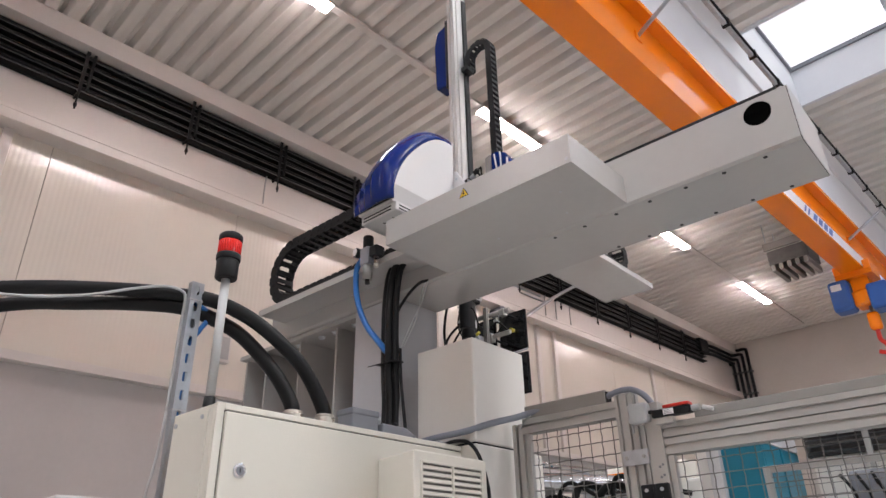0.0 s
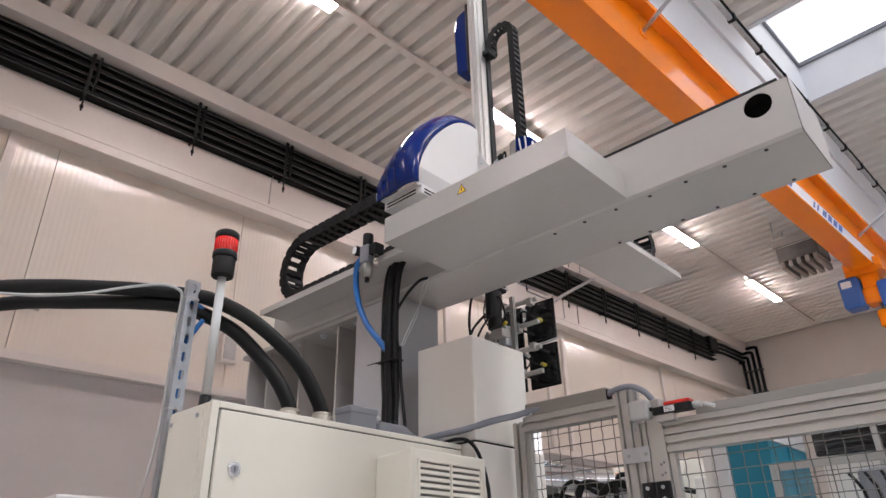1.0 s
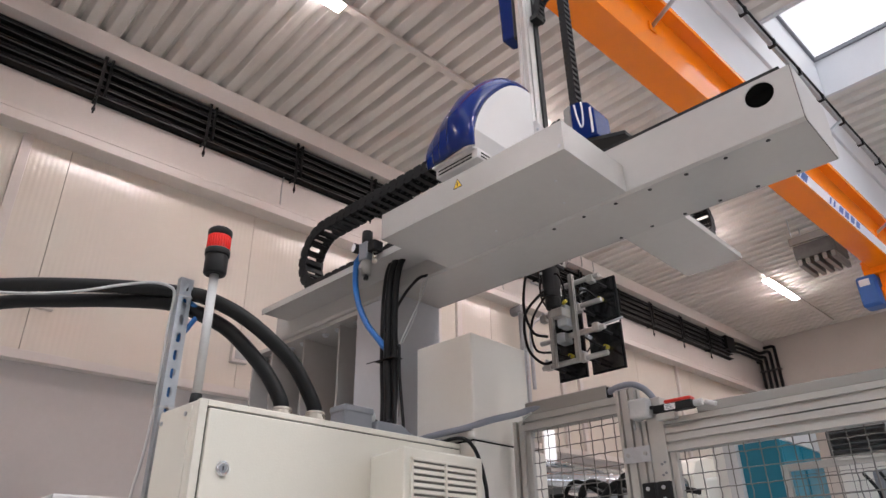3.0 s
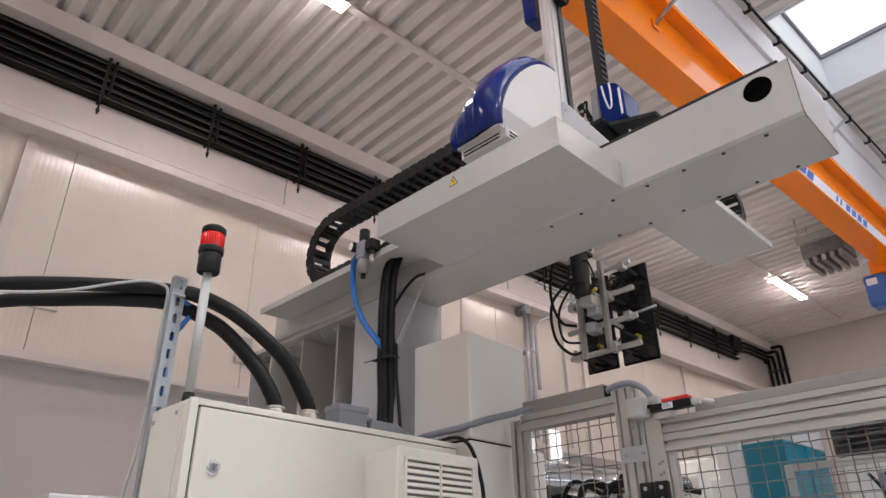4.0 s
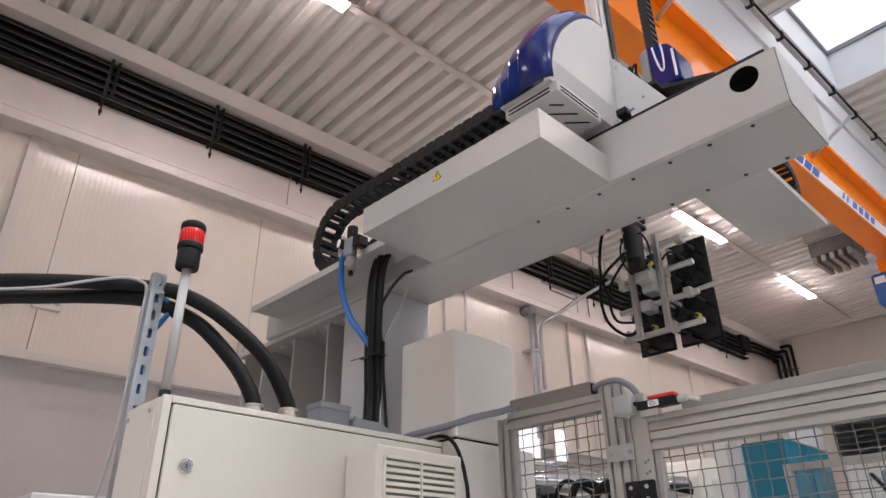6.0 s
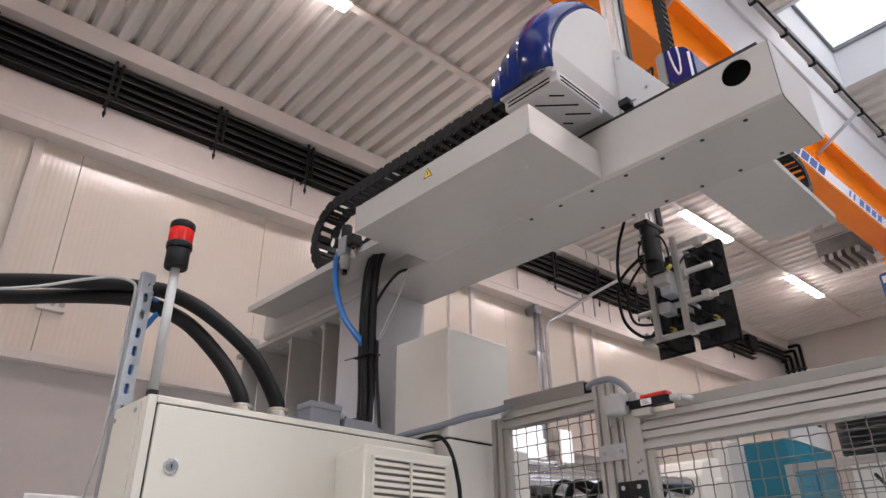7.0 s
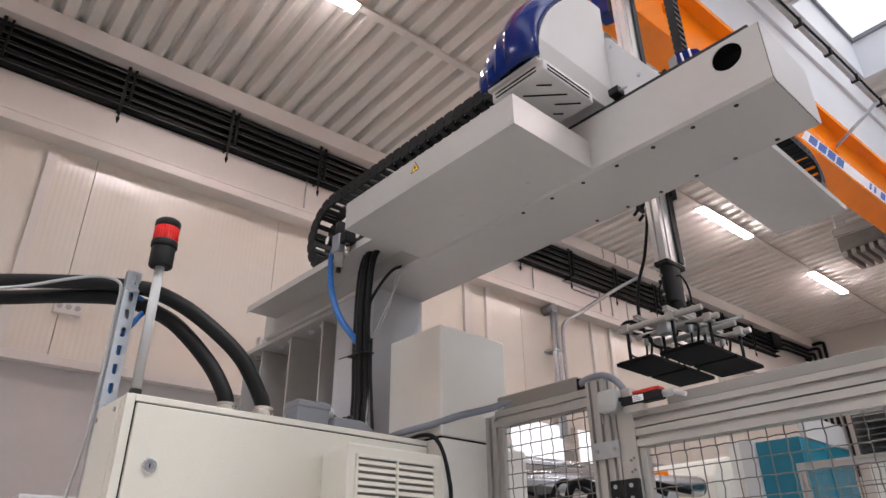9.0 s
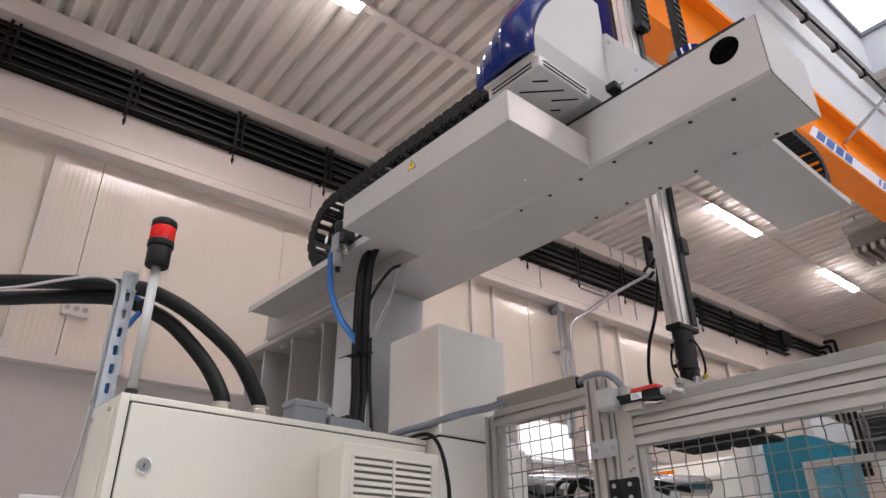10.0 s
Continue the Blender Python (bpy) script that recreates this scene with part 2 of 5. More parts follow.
def profile_bar(a0, a1, axis, c1, c2, w, h, slots=1, depth=0.012, gap=0.012):
    """A slotted aluminium profile bar: w by h in section, with grooves on its faces."""
    pts = []

    def side(p, q, n):
        p, q = Vector((*p, 0)), Vector((*q, 0))
        d = (q - p)
        ln = d.length
        d.normalize()
        inn = Vector((-d.y, d.x, 0))
        pts.append((p.x, p.y))
        for k in range(n):
            m = p + d * ln * (k + 0.5) / n
            for s, dd in ((-1, 0), (-1, depth), (1, depth), (1, 0)):
                e = m + d * s * gap / 2 + inn * dd
                pts.append((e.x, e.y))
    n1, n2 = (slots if isinstance(slots, tuple) else (slots, slots))
    x0, x1, y0, y1 = c1 - w / 2, c1 + w / 2, c2 - h / 2, c2 + h / 2
    side((x0, y0), (x1, y0), n1)
    side((x1, y0), (x1, y1), n2)
    side((x1, y1), (x0, y1), n1)
    side((x0, y1), (x0, y0), n2)
    return prism(pts, axis, a0, a1)


def holed(a0, a1, z0, z1, y0, y1, ac, zc, ra, rz, bm, n=32):
    """A plate in the x-z plane from y0 to y1 with a round or long hole through it, added to bm."""
    def rim(y):
        out = []
        for i in range(n):
            g = 6.2832 * i / n
            dx, dz = math.cos(g), math.sin(g)
            k = min((a1 - ac) / dx if dx > 1e-6 else (a0 - ac) / dx if dx < -1e-6 else 9, (z1 - zc) / dz if dz > 1e-6 else (z0 - zc) / dz if dz < -1e-6 else 9)
            flat = max(0.0, rz - ra)
            inner = (ac + ra * dx, zc + ra * dz + (flat if dz > 1e-6 else -flat if dz < -1e-6 else 0))
            out.append((bm.verts.new((inner[0], y, inner[1])), bm.verts.new((ac + k * dx, y, zc + k * dz))))
        corner = [bm.verts.new((x, y, z)) for x, z in ((a1, z1), (a0, z1), (a0, z0), (a1, z0))]
        return out, corner
    front, cf = rim(y0)
    back, cb = rim(y1)
    for ring, corner in ((front, cf), (back, cb)):
        for i in range(n):
            (p, q), (p2, q2) = ring[i], ring[(i + 1) % n]
            bm.faces.new((p, q, q2, p2))
            for v in corner:
                on = [abs(w.co.x - v.co.x) < 1e-6 or abs(w.co.z - v.co.z) < 1e-6 for w in (q, q2)]
                if all(on) and abs(q.co.x - q2.co.x) > 1e-6 and abs(q.co.z - q2.co.z) > 1e-6:
                    if (v.co - (q.co + q2.co) / 2).length < max(abs(q.co.x - q2.co.x), abs(q.co.z - q2.co.z)):
                        bm.faces.new((q, v, q2))
    for i in range(n):
        bm.faces.new((front[i][0], front[(i + 1) % n][0], back[(i + 1) % n][0], back[i][0]))
    return bm


def hexbolt(p, n, r, h, bm=None):
    p, n = Vector(p), Vector(n)
    return rod(p, p + n * h, r, 6, bm)


# ---------------------------------------------------------------- the hall
WX, CEIL, END, BACK, RIGHT = -7.70, 7.86, 20.4, -7.0, 13.0
SKY = (-1.7, 2.6, 7.5, 9.62)
SKY2 = (-1.7, 2.6, 2.45, 4.57)
SKY3 = (-1.7, 2.6, -2.6, -0.48)


def corrugated(x0, x1, y0, y1, z):
    """Trapezoid roof deck, ribs along x."""
    pitch, h, phase = 0.268, 0.105, 0.735
    bm = bmesh.new()
    one = [(0.0, 0.0), (0.05, 0.004), (0.19, h), (0.36, h), (0.52, 0.004), (0.56, 0.0), (0.78, 0.004)]
    k0, k1 = math.floor((y0 - phase) / pitch), math.ceil((y1 - phase) / pitch)
    full = [(phase + (k + a) * pitch, z + b) for k in range(k0, k1 + 1) for a, b in one]
    ys, zs = [p[0] for p in full], [p[1] for p in full]
    prof = [(y0, float(np.interp(y0, ys, zs)))] + [p for p in full if y0 + 1e-4 < p[0] < y1 - 1e-4] + [(y1, float(np.interp(y1, ys, zs)))]
    top = z + h + 0.06
    lo = [[bm.verts.new((x, a, b)) for a, b in prof] for x in (x0, x1)]
    hi = [[bm.verts.new((x, a, top)) for a in (y0, y1)] for x in (x0, x1)]
    for i in range(len(prof) - 1):
        bm.faces.new((lo[0][i], lo[0][i + 1], lo[1][i + 1], lo[1][i]))
    bm.faces.new((hi[0][0], hi[1][0], hi[1][1], hi[0][1]))
    return bm


def hall():
    structure("floor", box(-9, RIGHT, BACK, END + 0.5, -0.2, 0), M_FLOOR, "smooth grey screed hall floor", "floor")
    # wall with the cable tray: plinth below, panels above
    structure("wall_plinth", box(WX - 0.35, WX - 0.02, BACK, END, 0, 3.66), M_PLINTH, "grey painted concrete plinth wall", "wall")
    led = structure("trim", box(WX - 0.3, WX + 0.10, BACK, END, 3.62, 3.72, 0.006), M_WHITE_STEEL, "white sheet-steel ledge above the plinth", "ledge")
    wall = structure("wall_panels", box(WX - 0.36, WX - 0.26, BACK, END, 3.66, 8.3), M_WHITE_STEEL, "pale ribbed sandwich panel wall", "wall")
    y, first = -5.78, None
    while y < END - 0.1:
        y1 = min(y + 2.41, END)
        if first is None or y1 - y < 2.40:
            own = box(WX - 0.26, WX - 0.01, y + 0.003, y1 - 0.003, 3.73, 6.22, 0.004)
            ob = part("panel", own, M_PANEL, wall)
            first = first or (ob, y)
        else:
            ob = new("panel", first[0].data)
            ob.parent = wall
            ob.location.y = y - first[1]
        y += 2.41
    structure("beam_wall", box(WX - 0.30, WX + 0.25, BACK, END, 6.205, 6.33, 0.008), M_WHITE_STEEL, "white steel rail along the wall", "steel beam")
    structure("trim", box(WX - 0.28, WX + 0.02, BACK, END, 6.334, 7.60), M_WHITE_STEEL, "white fascia above the wall panels", "fascia")
    structure("trim", box(WX + 0.225, WX + 0.25, BACK, END, 6.332, 6.378, 0.003), M_WHITE_STEEL, "white upright lip on the wall rail", "trim")
    structure("beam_wall", box(WX - 0.30, WX + 0.30, BACK, END, 7.58, CEIL - 0.003, 0.006), M_WHITE_STEEL, "white steel eaves beam under the roof deck", "steel beam")
    # end, back and right walls
    structure("wall_end", box(WX - 0.36, RIGHT, END, END + 0.3, 0, 8.4), M_ENDWALL, "plain pale end wall", "wall")
    structure("wall_back", box(WX - 0.36, RIGHT, BACK - 0.3, BACK, 0, 8.4), M_ENDWALL, "plain pale wall", "wall")
    for z0, z1 in ((0, 4.6), (6.6, 8.4)):
        structure("wall_right", box(RIGHT, RIGHT + 0.3, BACK - 0.3, END + 0.3, z0, z1), M_ENDWALL, "plain pale wall", "wall")
    for y0, y1 in ((BACK - 0.3, -0.2), (14.2, END + 0.3)):
        structure("wall_right", box(RIGHT, RIGHT + 0.3, y0, y1, 4.6, 6.6), M_ENDWALL, "plain pale wall", "wall")
    # out-of-view strip window, added as the source of the bluish side light
    w = thing("window_1", RIGHT + 0.15, 7.0, 4.6, "unseen strip window added for bluish light from the right", "window", kind="structure")
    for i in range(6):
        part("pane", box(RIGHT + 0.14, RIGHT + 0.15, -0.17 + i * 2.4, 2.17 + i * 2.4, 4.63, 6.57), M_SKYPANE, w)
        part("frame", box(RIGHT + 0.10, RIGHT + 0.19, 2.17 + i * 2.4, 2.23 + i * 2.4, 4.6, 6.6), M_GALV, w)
    # roof deck round the skylights
    a0, a1 = WX - 0.3, RIGHT
    for k, (x0, x1, y0, y1) in enumerate(((a0, a1, BACK, SKY3[2]), (a0, SKY3[0], SKY3[2], SKY3[3]), (SKY3[1], a1, SKY3[2], SKY3[3]), (a0, a1, SKY3[3], SKY2[2]), (a0, SKY2[0], SKY2[2], SKY2[3]), (SKY2[1], a1, SKY2[2], SKY2[3]),
                                          (a0, a1, SKY2[3], SKY[2]), (a0, SKY[0], SKY[2], SKY[3]), (SKY[1], a1, SKY[2], SKY[3]), (a0, a1, SKY[3], END))):
        structure("ceiling", corrugated(x0, x1, y0, y1, CEIL), M_CEIL, "grey trapezoid sheet roof deck", "ceiling")
    for s in (SKY, SKY2, SKY3):
        w = thing("skylight", (s[0] + s[1]) / 2, (s[2] + s[3]) / 2, CEIL, "white-framed roof skylight with bright panes", "skylight", kind="structure")
        bm = box(s[0] - 0.06, s[0], s[2], s[3], CEIL - 0.03, 8.52)
        box(s[1], s[1] + 0.06, s[2], s[3], CEIL - 0.03, 8.55, bm=bm)
        box(s[0] - 0.06, s[1] + 0.06, s[2] - 0.06, s[2], CEIL - 0.03, 8.55, bm=bm)
        box(s[0] - 0.06, s[1] + 0.06, s[3], s[3] + 0.06, CEIL - 0.03, 8.55, bm=bm)
        part("reveal", bm, M_DAYLIT_WHITE, w)
        n = 3
        for i in range(n):
            xa = s[0] + (s[1] - s[0]) * i / n
            xb = s[0] + (s[1] - s[0]) * (i + 1) / n
            part("pane", box(xa + 0.03, xb - 0.03, s[2] + 0.03, s[3] - 0.03, 8.53, 8.545), M_SKYPANE, w).visible_shadow = False
            part("frame", box(xb - 0.03, xb + 0.03, s[2], s[3], 8.47, 8.55), M_GALV, w)
        part("frame", box(s[0], s[1], s[3] - 0.04, s[3], 8.47, 8.53), M_JBOX, w)
        part("frame", box(s[0], s[0] + 0.04, s[2], s[3] - 0.05, 8.47, 8.53), M_JBOX, w)
    # white roof beam beside the crane
    structure("beam_roof", box(-2.42, -1.76, BACK, END, 7.24, CEIL - 0.004, 0.01), M_DAYLIT_WHITE, "wide white roof beam along the hall", "steel beam")
    structure("beam_runway", box(-2.22, -1.80, BACK, END, 6.24, 7.239, 0.01), M_DAYLIT_WHITE, "deep white runway beam above the crane girder", "steel beam")
    structure("beam_roof", box(6.0, 6.7, BACK, END, 7.30, CEIL - 0.004, 0.01), M_DAYLIT_WHITE, "wide white roof beam along the hall", "steel beam")


def wall_posts():
    base = thing("wall_post", WX + 0.03, 0.97, 0, "white steel post standing against the panel wall", "post", group="posts along the wall")
    part("web", box(WX + 0.0, WX + 0.06, 0.915, 1.025, 3.73, 6.20, 0.004), M_WHITE_STEEL, base)
    for y in (7.33, 7.82, 10.62, 11.2, 15.25):
        copy_thing(base, Matrix.Translation((WX + 0.03, y, 0)))


def lamps():
    """LED battens on their trunking rail."""
    # the row at x 3.6 is out of view, added to light the right side
    rows = [(-5.0, (-5.0, 3.36, 7.95, 12.75, 17.3)), (3.6, (-5.0, -0.6, 3.50, 8.0, 13.05, 17.2))]
    first = None
    for x, ends in rows:
        skew = pose(x, 3.4, 0, 0, 0, 0.85) @ pose(-x, -3.4, 0) if x < 0 else HALL
        r = thing("lamp_rail", x, 7, 7.86, "thin white lamp trunking rail under the roof", "lamp rail", skew)
        part("rail", box(x - 0.05, x + 0.05, BACK + 0.1, END - 0.6, 7.80, 7.842, 0.004), M_WHITE_STEEL, r)
        for y in range(-6, 20, 2):
            part("hanger", rod((x, y, 7.84), (x, y, CEIL + 0.02), 0.006, 6), M_GALV, r)
        for e in ends:
            if first is None:
                first = thing("led_lamp", x, e - 0.93, 7.77, "long lit white LED batten under the roof", "ceiling lamp", skew, group="LED battens")
                part("housing", box(x - 0.09, x + 0.09, e - 1.86, e, 7.76, 7.797, 0.006), M_WHITE_STEEL, first)
                part("diffuser", box(x - 0.08, x + 0.08, e - 1.84, e - 0.02, 7.735, 7.758, 0.008), M_LED, first, "glowing white diffuser")
            else:
                copy_thing(first, skew @ Matrix.Translation((x, e - 0.93, 7.77)))


def cable_tray():
    t = thing("cable_tray", WX + 0.05, 0, 7.0, "black cable ladder stacked with thick black cables", "cable tray")
    part("back", box(WX + 0.025, WX + 0.05, BACK + 0.1, 18.4, 6.97, 7.575), M_TRAYDARK, t)
    for k, z in enumerate((7.035, 7.16, 7.285, 7.41, 7.53)):
        part("shelf", box(WX + 0.05, WX + 0.165, BACK + 0.1, 18.4, z - 0.055, z - 0.047), M_TRAYDARK, t)
        part("shelf_lip", box(WX + 0.165, WX + 0.172, BACK + 0.1, 18.4, z - 0.060, z - 0.044), M_TRAYLIP, t, "worn grey shelf edge")
        pts = [(WX + 0.11 + 0.01 * math.sin(y * 1.3 + k), y, z + 0.012 * math.sin(y * 0.9 + 2 * k)) for y in np.arange(BACK + 0.1, 18.6, 0.8)]
        part("cable", tube(pts, 0.038, 8, steps=3), M_CABLE, t)
        pts = [(WX + 0.155 + 0.006 * math.sin(y * 1.1 + k), y, z - 0.022 + 0.008 * math.sin(y * 1.7 + k)) for y in np.arange(BACK + 0.1, 18.6, 0.8)]
        part("cable", tube(pts, 0.017, 6, steps=3), M_CABLE, t)
    for i in range(-5, 12):
        y = 1.505 + i * 1.41
        bm = box(WX + 0.175, WX + 0.195, y - 0.02, y + 0.02, 6.94, 7.577)
        box(WX + 0.02, WX + 0.2, y - 0.012, y + 0.012, 6.935, 6.96, bm=bm)
        rod((WX + 0.18, y, 6.70), (WX + 0.18, y, 6.95), 0.011, 8, bm)
        rod((WX + 0.18, y, 6.74), (WX + 0.18, y, 6.78), 0.022, 6, bm)
        part("bracket", bm, M_BLACK, t)
        part("cable_tie", box(WX + 0.06, WX + 0.2, y + 0.07, y + 0.10, 7.0, 7.56, 0.004), M_CABLE, t)
    # the cables turn the corner and drop down the end wall
    for k in range(4):
        x, top, e = -7.10 - 0.155 * k, 7.66 - 0.125 * k, END - 0.10
        part("cable", tube([(WX + 0.12, 18.2, 7.53 - 0.12 * k), (WX + 0.14, 18.9, top), (WX + 0.15, e - 0.15, top), (WX + 0.17, e, top), (x - 0.12, e, top), (x - 0.03, e, top - 0.02), (x, e, top - 0.12), (x, e, 6.6), (x, e, 4.0)],
                           0.045, 8, steps=5), M_CABLE, t)
        for z in (6.95, 6.3):
            part("cable_clip", box(x - 0.06, x + 0.06, e - 0.05, END - 0.002, z, z + 0.04), M_TRAYLIP, t)
    # thin cables down the eaves beam and the fascia
    for y in (10.92, 11.33, 11.75):
        part("drop_cable", tube([(WX + 0.312, y, 7.84), (WX + 0.312, y + 0.01, 7.72), (WX + 0.31, y, 7.62), (WX + 0.22, y, 7.56)], 0.012, 6), M_WIRE_GREY, t)
    for y in (4.2, 9.03, 11.0, 11.38, 11.9):
        part("drop_cable", tube([(WX + 0.10, y, 7.04), (WX + 0.036, y + 0.01, 6.95), (WX + 0.034, y, 6.7), (WX + 0.034, y + 0.01, 6.34)], 0.012, 6), M_WIRE_GREY, t)
    for y0, y1, z in ((9.87, 10.83, 6.90), (10.18, 11.05, 6.80)):
        part("conduit", rod((WX + 0.045, y0, z), (WX + 0.045, y1, z), 0.02, 8), M_GALV, t)
    part("junction", box(WX + 0.04, WX + 0.24, 18.0, 18.5, 7.20, 7.66, 0.01), M_BLACK, t)


def heater():
    h = thing("unit_heater", -3.35, 13.3, 6.6, "grey ceiling-hung unit heater with louvres", "heater")
    part("body", box(-3.72, -2.98, 13.05, 13.75, 6.95, 7.25, 0.02), M_DARKMACH, h)
    for i in range(5):
        part("louvre", box(-3.68 + i * 0.15, -3.60 + i * 0.15, 13.0, 13.8, 6.80, 6.93, 0.01), M_DUCT, h)
    part("frame", box(-3.75, -2.95, 13.02, 13.06, 7.26, 7.42, 0.005), M_DUCT, h)
    for x in (-3.7, -3.0):
        for y in (13.1, 13.7):
            part("hanger", rod((x, y, 7.25), (x, y, CEIL + 0.02), 0.012, 6), M_GALV, h)


def crane():
    c = thing("crane_girder", -1.85, 7, 5.6, "orange overhead crane girder with a white name band", "crane")
    y0, y1 = BACK + 0.2, END - 0.3
    part("lower_flange", box(-2.10, -1.795, y0, y1, 5.545, 5.575, 0.004), M_ORANGE, c)
    part("web", box(-2.06, -1.80, y0, y1, 5.576, 6.10), M_ORANGE, c)
    part("upper_flange", box(-2.10, -1.68, y0, y1, 6.101, 6.16, 0.004), M_ORANGE, c)
    x = -1.797
    part("name_band", prism([(6.78, 5.578), (6.96, 5.765), (12.2, 5.765), (12.0, 5.578)], "x", x - 0.002, x), M_LABEL_WHITE, c, "white band with blue bars")
    # the maker's mark as plain blue bars
    for i in range(4):
        q = 6.93 + i * 0.215
        part("name_bar", prism([(q, 5.60), (q + 0.13, 5.745), (q + 0.30, 5.745), (q + 0.17, 5.60)], "x", x, x + 0.003), M_LABEL_BLUE, c)
    for i, w in enumerate((0.05, 0.05, 0.13, 0.13, 0.13, 0.13)):
        q = 8.45 + i * 0.13 + (0.06 if i > 1 else 0) + max(0, i - 2) * 0.07
        part("name_bar", prism([(q, 5.61), (q + 0.11, 5.735), (q + 0.11 + w, 5.735), (q + w, 5.61)], "x", x, x + 0.003), M_LABEL_BLUE, c)
    # cable rail on its arms
    r = part("festoon_rail", box(-1.30, -1.26, y0, y1, 6.17, 6.22, 0.004), M_GALV, c)
    for y in (-5.1, -1.9, 1.3, 4.5, 7.72, 10.4, 14.1, 17.3):
        part("rail_arm", rod((-1.81, y, 5.86), (-1.27, y, 6.18), 0.02, 8), M_GALV, c)
        part("arm_foot", box(-1.80, -1.785, y - 0.05, y + 0.05, 5.81, 5.91, 0.003), M_ORANGE, c)
    yy = y0 + 0.3
    while yy < y1:
        part("rail_clip", box(-1.31, -1.235, yy, yy + 0.035, 6.16, 6.24), M_BLACK, c)
        yy += 0.62
    part("cable", tube([(-1.25, y, 6.225 + 0.01 * math.sin(y * 3)) for y in np.arange(y0, y1, 0.5)], 0.012, 6, steps=2), M_CABLE, c)
    h = thing("chain_hoist", -2.1, 11.0, 5.0, "blue chain hoist hanging from the crane girder", "hoist")
    part("trolley", box(-2.2, -1.7, 10.80, 11.25, 5.46, 5.552, 0.002), M_ORANGE, h)
    for x0, x1 in ((-2.2, -2.098), (-1.793, -1.7)):
        part("trolley_cheek", box(x0, x1, 10.78, 11.27, 5.53, 5.67, 0.01), M_ORANGE, h)
        for y in (10.92, 11.13):
            xm = (x1 if x0 < -2 else x0)
            part("trolley_wheel", rod((xm - 0.02, y, 5.62), (xm + 0.02, y, 5.62), 0.045, 14), M_GALV, h)
    part("neck", box(-2.04, -1.80, 10.9, 11.15, 5.27, 5.462, 0.01), M_ORANGE, h)
    part("motor", box(-2.34, -2.06, 10.80, 11.1, 4.99, 5.47, 0.05, seg=3), M_HOIST, h)
    part("motor_lid", box(-2.32, -2.09, 10.782, 10.802, 5.02, 5.43, 0.01), M_HOIST, h)
    part("plate", box(-2.29, -2.15, 10.774, 10.782, 5.30, 5.40), M_LABEL_WHITE, h)
    part("gearbox", box(-2.08, -1.84, 10.88, 11.2, 5.03, 5.28, 0.05), M_ORANGE, h)
    part("chain_box", box(-1.86, -1.58, 10.85, 11.2, 4.93, 5.33, 0.04), M_HOIST, h)
    part("load_chain", rod((-1.9, 11.0, 4.62), (-1.9, 11.0, 5.05), 0.02, 8), M_GALV, h)
    part("hook_block", box(-1.98, -1.82, 10.92, 11.08, 4.66, 4.93, 0.05, seg=3), M_ORANGE, h)
    part("hook", tube([(-1.9, 11.0, 4.68), (-1.9, 11.0, 4.52), (-1.84, 11.0, 4.42), (-1.87, 11.0, 4.32), (-1.96, 11.0, 4.35)], 0.032, 8), M_RED, h)


hall()
wall_posts()
lamps()
cable_tray()
heater()
crane()


